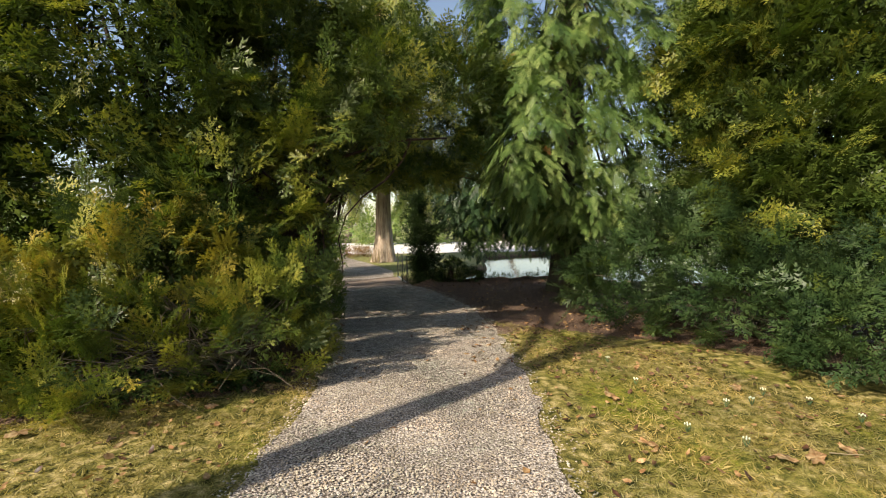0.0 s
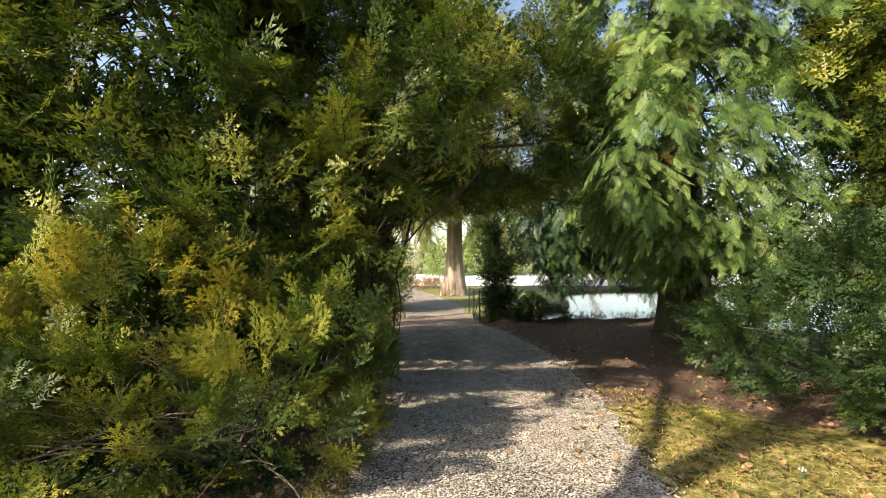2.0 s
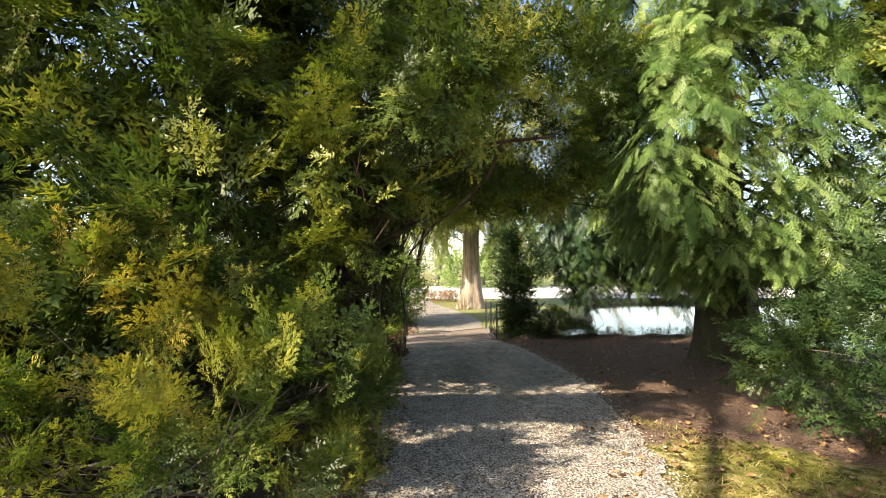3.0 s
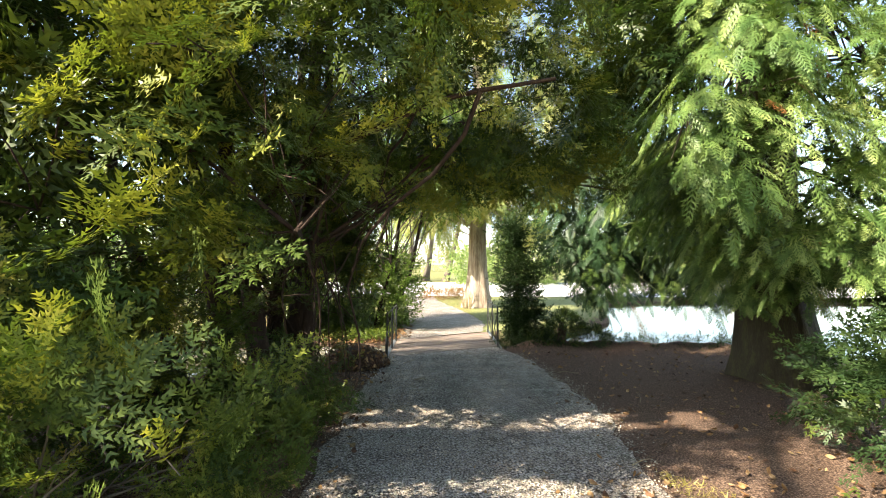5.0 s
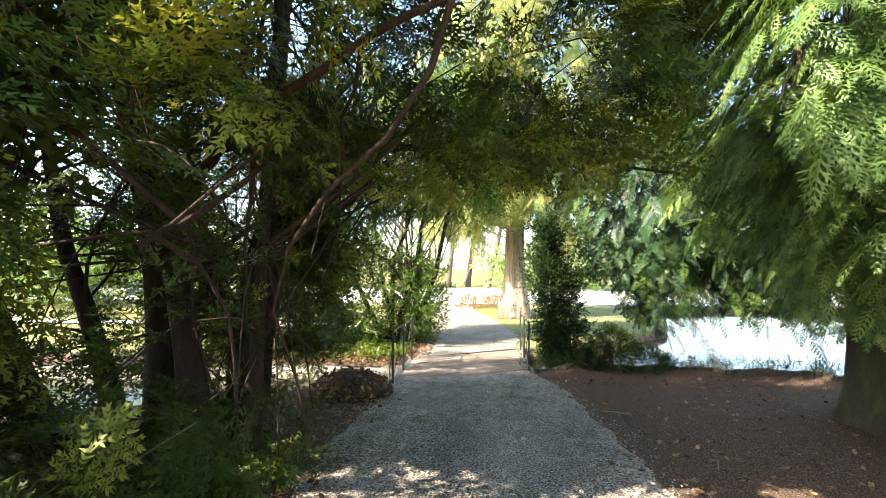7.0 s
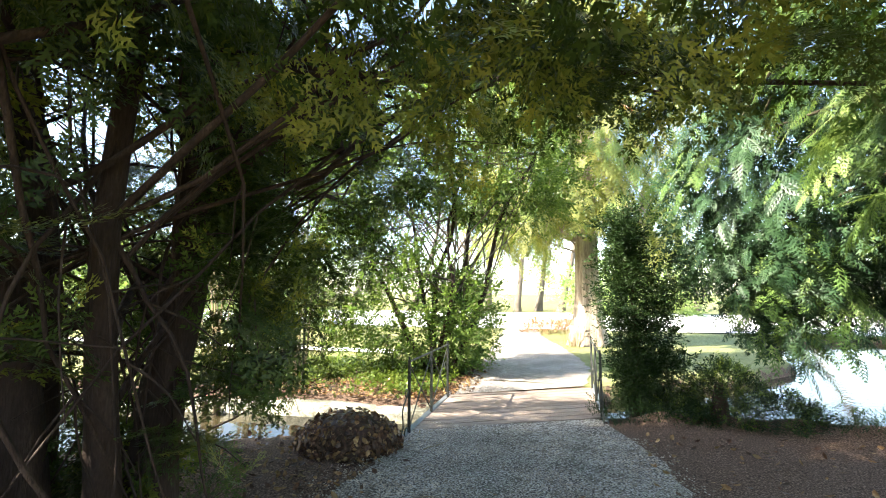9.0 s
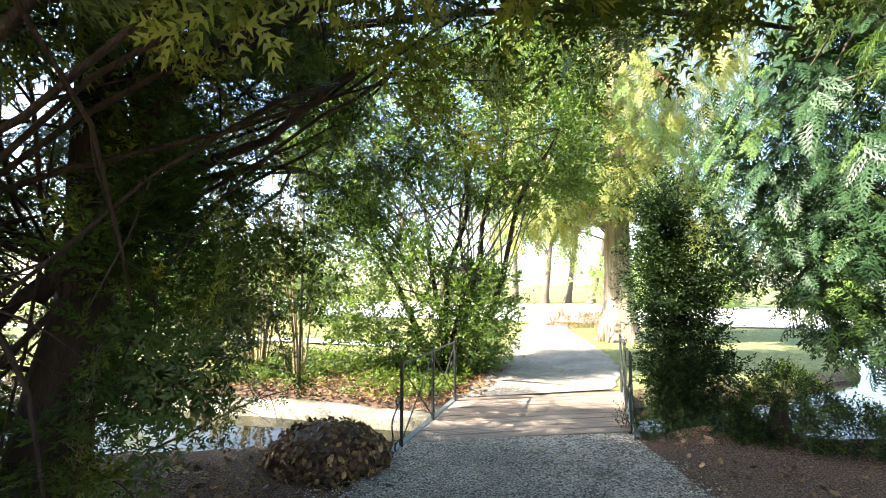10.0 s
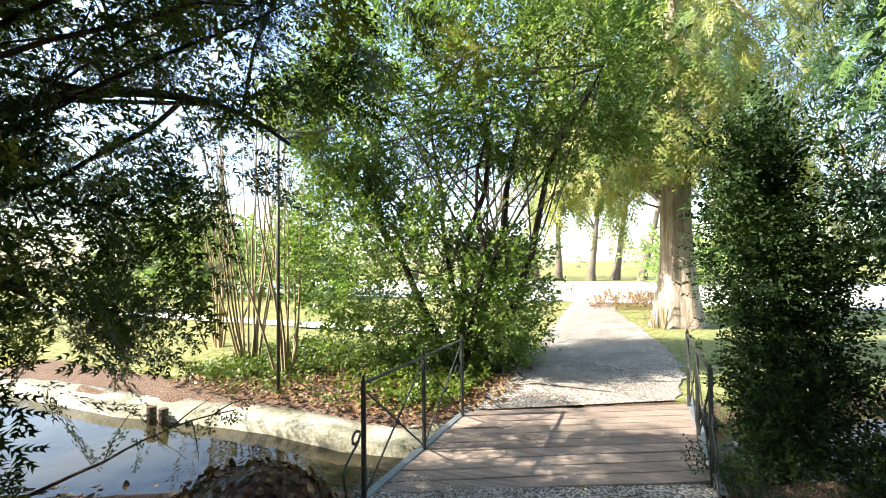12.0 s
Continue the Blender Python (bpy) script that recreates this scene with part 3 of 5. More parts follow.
def strip(name, left, right, mat, label, z=0.004, step=0.12, wavy=0.06):
    """A sheet between two edges given as (y, x), the edges uneven."""
    ys = np.arange(left[0][0], left[-1][0] + 1e-6, step)
    a = np.interp(ys, [p[0] for p in left], [p[1] for p in left])
    b = np.interp(ys, [p[0] for p in right], [p[1] for p in right])
    a = a + wavy * (np.sin(ys * 3.1) + np.sin(ys * 7.7 + 1) + rng.normal(0, 0.5, len(ys))) / 2
    b = b + wavy * (np.sin(ys * 2.7 + 2) + np.sin(ys * 8.3) + rng.normal(0, 0.5, len(ys))) / 2
    u = np.linspace(0, 1, 15)
    x = a[:, None] + (b - a)[:, None] * u
    y = np.broadcast_to(ys[:, None], x.shape)
    zz = np.full(x.shape, z) + 0.012 * np.sin(u * math.pi) + 0.006 * np.sin(x * 2.3 + y * 1.7)
    m = len(u)
    i, j = np.meshgrid(np.arange(len(ys) - 1), np.arange(m - 1), indexing="ij")
    q = np.stack([i * m + j, i * m + j + 1, (i + 1) * m + j + 1, (i + 1) * m + j], -1).reshape(-1, 4)
    return tagged(new(name, mesh_of(name, np.stack([x, y, zz], -1).reshape(-1, 3), q, mat, smooth=True)), label, "path", kind="structure")


# the path's end follows the slanting bridge: its last metre narrows along the deck's edge
strip("path_1", PATH_LEFT, [p for p in PATH_RIGHT if p[0] < 11.9] + [(11.9, 2.42)], GRAVEL, "grey gravel footpath running to a footbridge", wavy=0.07)
tri = np.array([(-0.05, 11.88, 0.006), (2.42, 11.88, 0.006), (2.06, 12.9, 0.006), (1.0, 12.38, 0.012)], float)
tagged(new("path_2", mesh_of("path_2", tri, np.array([[0, 1, 2, 3]]), GRAVEL)), "grey gravel at the foot of the bridge", "path", kind="structure")
FAR_LEFT = [(14.98, -0.12), (16.3, -0.05), (19.1, -0.3), (23.4, -0.6), (27, -0.8)]
FAR_RIGHT = [(14.98, 2.03), (17.1, 2.2), (19.5, 1.85), (23.8, 0.95), (27, 0.6)]
strip("path_3", FAR_LEFT, FAR_RIGHT, GRAVEL, "gravel path beyond the footbridge")
tri = np.array([(-0.06, 13.72, 0.006), (2.03, 14.96, 0.006), (-0.12, 15.0, 0.006), (-0.1, 14.4, 0.008)], float)
tagged(new("path_4", mesh_of("path_4", tri, np.array([[0, 1, 2, 3]]), GRAVEL)), "gravel path at the bridge's far end", "path", kind="structure")
# avenue and lawn path in the gravel colour whitened for sunlight
strip("path_5", [(27, -30), (34, -30), (44, -32)], [(27, 30), (34, 32), (44, 34)], SUNLIT_GRAVEL, "wide pale sunlit gravel avenue", step=0.5)
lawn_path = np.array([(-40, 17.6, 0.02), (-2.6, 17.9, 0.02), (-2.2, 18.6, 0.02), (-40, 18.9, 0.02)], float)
tagged(new("path_6", mesh_of("path_6", lawn_path, np.array([[0, 1, 2, 3]]), SUNLIT_GRAVEL)), "narrow pale path across the lawn", "path", kind="structure")


def pebble():
    v = np.array([(1, 0, 0), (0.1, 0.8, 0), (-0.9, 0.1, 0), (0.0, -0.8, 0), (0.05, 0, 0.6)], float)
    return v, np.array([(0, 1, 4), (1, 2, 4), (2, 3, 4), (3, 0, 4)])


def scatter_stones(left, right, y0, y1, count):
    y = rng.uniform(y0, y1, count)
    a = np.interp(y, [p[0] for p in left], [p[1] for p in left])
    b = np.interp(y, [p[0] for p in right], [p[1] for p in right])
    u = np.clip(rng.uniform(-0.03, 1.03, count) + rng.normal(0, 0.035, count), -0.15, 1.15)
    at = np.stack([a + (b - a) * u, y, 0.009 + 0.013 * np.sin(np.clip(u, 0, 1) * math.pi)], 1)
    ang = rng.uniform(0, 6.28, count)
    axis = np.stack([np.cos(ang), np.sin(ang), rng.normal(0, 0.2, count)], 1)
    return spread(pebble(), at, axis, np.array([0, 0, 1.0]) + rng.normal(0, 0.25, (count, 3)), rng.uniform(0.007, 0.0135, count))


v, f = scatter_stones(PATH_LEFT, PATH_RIGHT, 2.0, 12.2, 40000)
tagged(new("gravel", mesh_of("gravel", v, f, STONE_BITS)), "loose grey and white gravel stones on the path", "gravel", kind="stuff")

# ---- trees ----


def trunk_lines(base, top, radius, lean=0.08, flare=1.6, sides=12, steps=12):
    line = curve(base, top, 0, lean, steps)
    s = np.linspace(0, 1, steps)
    r = radius * (1 - 0.7 * s) * (1 + (flare - 1) * np.exp(-s * 14))
    return tube_arrays(line, r, sides), line


# the big yew whose limbs arch over the path
yew = thing("yew_tree", (-1.1, 9.0, 0), "large dark many-stemmed yew with limbs arching over the gravel path", "tree")
offset = np.array([-1.1, 9.0, 0])
starts = []
for base, top, rad in (((-0.95, 9.15, -0.05), (-0.5, 9.3, 6.2), 0.15), ((-1.05, 8.55, -0.05), (-1.5, 8.0, 6.0), 0.12), ((-1.65, 8.95, -0.05), (-2.6, 9.0, 6.4), 0.14), ((-1.3, 9.55, -0.05), (-1.1, 10.3, 5.6), 0.11), ((-1.95, 8.3, -0.05), (-3.4, 7.6, 5.8), 0.13), ((-2.3, 9.2, -0.05), (-3.9, 9.3, 5.4), 0.1), ((-0.75, 8.75, -0.05), (-0.2, 8.3, 5.6), 0.08)):
    (v, f), line = trunk_lines(base, top, rad)
    place("trunk", mesh_of("trunk", v - offset, f, BARK, smooth=True), yew)
    starts.extend(line[2:10])
ARCHING = (((-0.8, 9.2, 2.0), (0.35, 9.5, 3.0), (3.3, 9.7, 2.75), 0.042), ((-0.75, 9.25, 2.6), (0.0, 10.4, 3.5), (2.9, 10.7, 3.1), 0.05), ((-1.15, 8.3, 2.1), (0.1, 7.6, 2.85), (1.7, 6.9, 3.1), 0.045),
         ((-1.2, 9.8, 1.9), (-1.0, 10.7, 2.6), (-0.7, 11.7, 2.5), 0.045), ((-1.0, 8.7, 1.4), (-0.5, 7.7, 1.9), (-0.1, 6.7, 1.85), 0.035), ((-0.9, 9.1, 1.5), (-0.2, 9.9, 2.5), (0.6, 10.9, 3.6), 0.04),
         ((-1.1, 9.0, 1.3), (-1.9, 10.0, 1.7), (-2.4, 11.0, 1.3), 0.035))
for a, b, c, r in ARCHING:
    line = np.concatenate([curve(a, b, 0.12, 0.08, 7), curve(b, c, 0.1, 0.08, 7)[1:]])
    v, f = tube_arrays(line, np.linspace(r, 0.014, 13), 7)
    place("limb", mesh_of("limb", v - offset, f, BARK, smooth=True), yew)
    starts.extend(line[4:12])
starts = np.array(starts)
YEW_FRONT = [((-3.0, 7.3, 3.7), (3.0, 1.9, 3.3)), ((-6.2, 7.2, 3.3), (2.6, 2.0, 4.2)), ((-1.4, 7.1, 3.2), (1.5, 1.5, 1.9)), ((-3.6, 6.3, 1.8), (2.2, 1.2, 1.8)), ((-0.4, 6.25, 2.4), (0.75, 0.8, 0.9)), ((-1.5, 5.9, 1.9), (1.1, 0.8, 1.0))]
YEW_ARCH = [((0.9, 8.8, 4.2), (2.7, 1.5, 1.7)), ((1.6, 8.9, 4.1), (1.0, 0.9, 0.9)), ((-0.4, 7.8, 4.2), (1.6, 1.5, 1.8)), ((0.35, 6.8, 3.6), (1.1, 1.1, 0.9)), ((0.3, 10.3, 3.8), (1.7, 0.9, 1.1)), ((2.0, 10.6, 3.5), (0.8, 0.6, 0.5)), ((-0.2, 11.2, 3.6), (1.3, 0.7, 0.9))]
YEW_SIDE = [((-0.75, 7.8, 1.3), (0.75, 0.8, 1.2)), ((-0.9, 8.9, 0.45), (0.7, 0.8, 0.45)), ((-1.7, 7.4, 0.8), (1.0, 0.8, 0.9)), ((-2.3, 9.9, 1.6), (1.0, 0.6, 1.3)), ((-0.4, 8.5, 0.4), (0.45, 0.8, 0.5)), ((-0.4, 9.3, 1.6), (0.4, 0.5, 0.9))]
YEW_BACK = [((-1.4, 10.9, 2.6), (0.8, 0.55, 1.8)), ((-2.7, 11.0, 2.5), (0.9, 0.6, 1.7)), ((-5.2, 9.8, 4.2), (2.0, 1.3, 2.0)), ((-1.4, 10.6, 4.4), (1.4, 0.9, 1.0)), ((-3.0, 9.3, 3.4), (1.5, 0.8, 1.7))]
YEW_HANG = [((2.2, 9.4, 2.8), (0.9, 0.3, 0.25))]
YEW_DROOP = [((-0.7, 10.1, 2.2), (0.55, 0.5, 1.5)), ((-0.55, 9.4, 2.9), (0.6, 0.5, 1.1)), ((-0.35, 10.7, 2.6), (0.5, 0.5, 1.2))]
v, f = branches(starts, YEW_FRONT + YEW_ARCH * 2 + YEW_BACK * 2 + YEW_DROOP + YEW_SIDE * 2, 120, (0.017, 0.005), wander=0.22)
place("branchwork", mesh_of("branchwork", v - offset, f, BARK, smooth=True), yew, kind="stuff")
OPEN = (0.3, -1.0, 0.1)
data = merged(yew_foliage(YEW_FRONT, 3300, 8, (0.22, 0.36), tip=0.5, depth=0.2, facing=OPEN, rest=0.08),
              yew_foliage(YEW_ARCH, 1250, 7, (0.22, 0.36), tip=0.4, depth=0.35, facing=(0, -0.6, -0.5), rest=0.12),
              yew_foliage(YEW_SIDE, 560, 7, (0.2, 0.33), lift=0.0, fine=True, tip=0.12, depth=0.25),
              yew_foliage(YEW_DROOP, 200, 7, (0.18, 0.3), fine=True, lift=-0.4, tip=0.05, depth=0.25, keep=lambda p: p[:, 2] > 0.7),
              yew_foliage(YEW_HANG, 34, 7, (0.18, 0.3), lift=-0.25, tip=0.15, fine=True),
              yew_foliage(YEW_BACK[:2], 170, 7, (0.18, 0.3), fine=True, lift=-0.3, tip=0.08, depth=0.3, keep=lambda p: p[:, 2] > 0.95),
              yew_foliage(YEW_BACK[2:], 220, 6, (0.2, 0.34), lift=-0.25, tip=0.08, depth=0.4, keep=lambda p: p[:, 2] > 0.5))
crown(yew, "crown", (data[0] - offset, *data[1:]), [YEW, YEW_TIP, GOLD])
v, f = joined([inner_foliage(YEW_FRONT, 14000, (0.45, 0.7), 0.4, OPEN, lambda p: (p[:, 0] < -1.2) & ((p[:, 1] < 7.0) | (p[:, 2] > 3.4))),
               inner_foliage(YEW_FRONT[:2], 7000, (0.7, 1.1), 1.1, OPEN, lambda p: (p[:, 0] < -1.6) & (p[:, 2] > 2.6), NEEDLES),
               inner_foliage(YEW_ARCH[:4], 3000, (0.35, 0.55), 0.35, (0, -1, 0.2), lambda p: p[:, 2] > 2.9)])
place("inner_crown", mesh_of("inner_crown", v - offset, f, YEW), yew)

# the golden yew bush in front of it
bush = thing("golden_yew_bush", (-1.7, 6.1, 0), "bushy yew shrub with golden-yellow shoot tips beside the path", "bush")
offset = np.array([-1.7, 6.1, 0])
GOLD_BLOBS = [((-2.0, 5.35, 0.75), (1.1, 0.75, 1.15)), ((-0.85, 5.3, 0.75), (0.65, 0.65, 0.85)), ((-3.4, 5.45, 0.6), (1.2, 0.7, 0.95)), ((-1.4, 5.4, 1.2), (0.75, 0.65, 0.85)), ((-0.35, 6.5, 0.5), (0.4, 0.6, 0.65)), ((-2.1, 4.95, 0.5), (1.3, 0.6, 0.75)), ((-0.95, 5.1, 0.45), (0.6, 0.55, 0.6))]
stems = [(-1.7 + x, 5.6 + y, 0.0) for x, y in ((0, 0), (-0.5, 0.2), (0.4, -0.1), (-1.4, 0), (0.6, 0.2))]
v, f = branches(np.array(stems), GOLD_BLOBS, 40, (0.014, 0.004), 0.05)
place("branchwork", mesh_of("branchwork", v - offset, f, TWIG_GREY, smooth=True), bush, kind="stuff")
data = yew_foliage(GOLD_BLOBS, 1500, 8, (0.15, 0.25), lift=0.65, facing=(0.5, -1, 0.5), rest=0.1, tip=0.4, gold=0.22, bump=0.3, depth=0.14, length=(0.25, 0.45), fine=True)
crown(bush, "foliage", (data[0] - offset, *data[1:]), [YEW, YEW_TIP, GOLD])

# the great thuja
thuja = thing("thuja_tree", (6.1, 10.5, 0), "tall thuja tree with drooping fern-like green sprays", "tree")
offset = np.array([6.1, 10.5, 0])
(v, f), line = trunk_lines((6.1, 10.5, -0.1), (6.0, 10.8, 11), 0.48, 0.02, 1.5, 22, 24)
a = np.arctan2(v[:, 1] - 10.5, v[:, 0] - 6.1)
v[:, :2] += (np.stack([np.cos(a), np.sin(a)], 1) * (0.06 * np.sin(a * 7) * np.exp(-v[:, 2] * 0.9) + 0.02 * np.sin(a * 11 + v[:, 2]))[:, None])
place("trunk", mesh_of("trunk", v - offset, f, BARK_MOSSY, smooth=True), thuja, "thick fluted trunk with green moss")
THUJA_BLOBS = [((6.0, 10.3, 5.5), (2.9, 3.0, 4.2)), ((4.9, 8.6, 3.5), (1.6, 1.5, 2.0)), ((3.8, 8.0, 3.6), (1.1, 1.1, 1.5)), ((3.3, 7.6, 2.9), (0.7, 0.7, 0.8)), ((5.7, 8.0, 3.2), (1.3, 1.0, 1.9)), ((7.0, 8.6, 1.9), (1.3, 1.0, 1.2)), ((7.2, 8.2, 3.2), (1.7, 1.4, 2.1)), ((6.2, 8.6, 2.5), (1.2, 1.0, 1.2)), ((4.3, 8.9, 7.0), (1.7, 1.8, 2.4))]
THUJA_FAR = [((4.35, 13.5, 3.0), (1.4, 1.1, 2.2)), ((6.2, 13.5, 2.8), (1.7, 1.3, 2.0))]
v, f = branches(line[4:20], THUJA_BLOBS + THUJA_FAR, 90, (0.04, 0.008), 0.35)
place("branchwork", mesh_of("branchwork", v - offset, f, BARK_MOSSY, smooth=True), thuja, kind="stuff")
data = fan_foliage(THUJA_BLOBS, 4500, 7, (0.2, 0.35), length=(0.4, 0.7), facing=(-0.8, -0.8, 0), rest=0.12, keep=lambda p: p[:, 2] > 1.15, brown=0.005)
crown(thuja, "crown", (data[0] - offset, *data[1:]), [THUJA, THUJA_PALE, BROWN_SPRAY])
v, f = inner_foliage(THUJA_BLOBS, 4500, (0.4, 0.65), 0.5, (-0.8, -0.8, 0), lambda p: p[:, 2] > 1.7)
place("inner_crown", mesh_of("inner_crown", v - offset, f, THUJA), thuja)
# far side over the water, its shade carried by the darker scales
data = fan_foliage(THUJA_FAR, 850, 6, (0.26, 0.42), keep=lambda p: p[:, 2] > 0.6, depth=0.45, pale=0.3)
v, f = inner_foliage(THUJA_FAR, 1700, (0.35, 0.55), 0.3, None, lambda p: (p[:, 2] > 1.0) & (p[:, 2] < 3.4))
place("far_inner_crown", mesh_of("far_inner_crown", v - offset, f, THUJA_SHADED), thuja)
crown(thuja, "far_crown", (data[0] - offset, *data[1:]), [THUJA_SHADED, THUJA, BROWN_SPRAY], "bluish-green sprays hanging over the water, darkened as if shaded")

# evergreen shrub and yew on the lawn's edge
shrub = thing("evergreen_shrub", (5.9, 5.7, 0), "low dark evergreen shrub at the edge of the lawn", "bush")
offset = np.array([5.9, 5.7, 0])
SHRUB_BLOBS = [((5.15, 6.2, 0.25), (0.9, 1.1, 0.7)), ((5.7, 4.5, 0.25), (0.9, 1.2, 0.7)), ((5.2, 6.9, 0.5), (1.2, 1.15, 1.2)), ((5.7, 5.2, 0.5), (1.3, 1.4, 1.35)), ((6.4, 3.9, 0.5), (1.5, 1.2, 1.25)), ((5.9, 6.3, 1.3), (1.25, 1.2, 1.0))]
v, f = branches(np.array([(5.9, 6.8, 0), (6.3, 5.5, 0), (6.9, 4.6, 0)]), SHRUB_BLOBS, 60, (0.02, 0.005), 0.05)
place("branchwork", mesh_of("branchwork", v - offset, f, TWIG_GREY, smooth=True), shrub, kind="stuff")
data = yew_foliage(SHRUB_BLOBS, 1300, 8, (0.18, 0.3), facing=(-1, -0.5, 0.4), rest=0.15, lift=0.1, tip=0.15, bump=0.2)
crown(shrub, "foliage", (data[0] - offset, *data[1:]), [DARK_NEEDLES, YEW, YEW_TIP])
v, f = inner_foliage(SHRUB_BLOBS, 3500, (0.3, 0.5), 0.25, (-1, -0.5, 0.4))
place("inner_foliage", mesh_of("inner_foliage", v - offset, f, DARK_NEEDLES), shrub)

yew2 = thing("yew_tree", (8.6, 6.6, 0), "tall dense yew tree beside the lawn", "tree")
offset = np.array([8.6, 6.6, 0])
(v, f), line = trunk_lines((8.6, 6.6, -0.05), (8.4, 6.8, 7.5), 0.24)
place("trunk", mesh_of("trunk", v - offset, f, BARK, smooth=True), yew2)
YEW2 = [((8.4, 6.4, 4.3), (2.3, 2.2, 3.6)), ((7.4, 5.4, 2.4), (1.5, 1.4, 1.9)), ((9.3, 4.4, 2.8), (2.0, 1.7, 2.8)), ((7.2, 6.9, 4.4), (1.3, 1.4, 2.2))]
v, f = branches(line[2:10], YEW2, 60, (0.03, 0.007))
place("branchwork", mesh_of("branchwork", v - offset, f, TWIG_GREY, smooth=True), yew2, kind="stuff")
data = yew_foliage(YEW2, 1900, 8, (0.24, 0.4), tip=0.3, facing=(-1, -0.6, 0), rest=0.08)
crown(yew2, "crown", (data[0] - offset, *data[1:]), [YEW, YEW_TIP, GOLD])
v, f = joined([inner_foliage(YEW2, 2600, (0.45, 0.7), 0.45, (-1, -0.6, 0)), inner_foliage(YEW2, 3500, (0.7, 1.1), 0.9, (-1, -0.6, 0), None, NEEDLES)])
place("inner_crown", mesh_of("inner_crown", v - offset, f, YEW), yew2)

# ivy-grown column beside the bridge, and the stump next to it
ivy = thing("ivy_column", (2.75, 13.35, 0), "dark ivy-covered dead stem beside the footbridge", "ivy")
offset = np.array([2.75, 13.35, 0])
(v, f), line = trunk_lines((2.58, 13.3, -0.1), (2.5, 13.4, 2.4), 0.07)
place("stem", mesh_of("stem", v - offset, f, BARK, smooth=True), ivy)
IVY_BLOBS = [((2.55, 13.4, 0.75), (0.36, 0.36, 0.8)), ((2.5, 13.4, 1.75), (0.43, 0.4, 0.75)), ((2.8, 13.45, 1.3), (0.42, 0.36, 0.75)), ((2.45, 13.3, 2.4), (0.32, 0.32, 0.4)), ((2.9, 13.45, 0.5), (0.38, 0.36, 0.5))]
data = leaf_foliage(IVY_BLOBS, 880, 7, (0.13, 0.22), 0.16, 0.22, spread_by=0.08)
data = merged(data, leaf_foliage([((2.56, 13.35, 1.2), (0.2, 0.2, 1.2))], 240, 7, (0.13, 0.2), 0.08, 0.08, spread_by=0.08))
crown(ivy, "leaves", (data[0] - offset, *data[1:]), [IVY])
stump = thing("ivy_stump", (3.45, 13.0, 0), "low tree stump overgrown with dark ivy, some leaves coloured as sunlit", "stump")
offset = np.array([3.45, 13.0, 0])
(v, f), line = trunk_lines((3.45, 13.0, -0.05), (3.47, 13.02, 0.5), 0.15, 0.02, 1.2, 12, 8)
place("stump_wood", mesh_of("stump_wood", v - offset, f, BARK, smooth=True), stump)
data = leaf_foliage([((3.55, 13.05, 0.28), (0.36, 0.3, 0.42)), ((4.0, 13.05, 0.1), (0.5, 0.25, 0.26)), ((3.1, 13.1, 0.08), (0.35, 0.25, 0.2))], 620, 7, (0.09, 0.14), 0.04, 0.05, spread_by=0.04)
# three in ten stump sprays take the sunlit leaf colour
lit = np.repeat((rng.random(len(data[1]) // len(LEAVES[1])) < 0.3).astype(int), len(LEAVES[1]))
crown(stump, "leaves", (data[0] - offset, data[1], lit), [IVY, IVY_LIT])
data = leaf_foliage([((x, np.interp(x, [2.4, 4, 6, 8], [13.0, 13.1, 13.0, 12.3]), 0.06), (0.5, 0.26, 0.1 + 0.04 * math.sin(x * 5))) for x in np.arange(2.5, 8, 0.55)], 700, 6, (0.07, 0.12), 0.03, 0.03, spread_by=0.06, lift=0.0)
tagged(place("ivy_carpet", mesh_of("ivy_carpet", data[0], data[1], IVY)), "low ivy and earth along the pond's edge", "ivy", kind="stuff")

# the many-stemmed privet beyond the bridge
privet = thing("privet_tree", (-0.9, 15.6, 0), "many-stemmed evergreen privet leaning over the path", "tree")
offset = np.array([-0.9, 15.6, 0])
starts = []
for base, top, r in (((-0.5, 15.6, 0), (1.2, 16.3, 4.6), 0.07), ((-0.7, 15.7, 0), (0.3, 16.0, 5.0), 0.075), ((-0.95, 15.5, 0), (-0.7, 15.8, 5.0), 0.07), ((-1.1, 15.6, 0), (-2.4, 15.0, 3.4), 0.075), ((-1.0, 15.8, 0), (-1.7, 16.2, 4.6), 0.06), ((-0.8, 15.4, 0), (-0.2, 15.3, 4.2), 0.05)):
    (v, f), line = trunk_lines(base, top, r, 0.14, 1.3, 8)
    place("trunk", mesh_of("trunk", v - offset, f, BARK, smooth=True), privet)
    starts.extend(line[4:])
PRIVET_LOW = [((-1.5, 15.3, 1.3), (1.25, 0.8, 1.3)), ((-0.45, 15.7, 0.9), (0.6, 0.6, 0.95)), ((-2.7, 15.0, 2.0), (1.0, 0.7, 1.2)), ((-0.3, 16.4, 1.0), (0.5, 0.8, 1.0))]
PRIVET_TOP = [((-1.4, 15.6, 4.6), (1.9, 1.2, 1.5)), ((0.5, 16.0, 4.9), (1.5, 1.3, 1.6)), ((1.0, 16.3, 3.7), (0.9, 0.9, 0.7)), ((-2.9, 15.0, 4.0), (1.2, 1.0, 1.2))]
v, f = branches(np.array(starts), PRIVET_LOW + PRIVET_TOP, 80, (0.02, 0.006), 0.1, lane=False)
place("branchwork", mesh_of("branchwork", v - offset, f, TWIG_GREY, smooth=True), privet, kind="stuff")
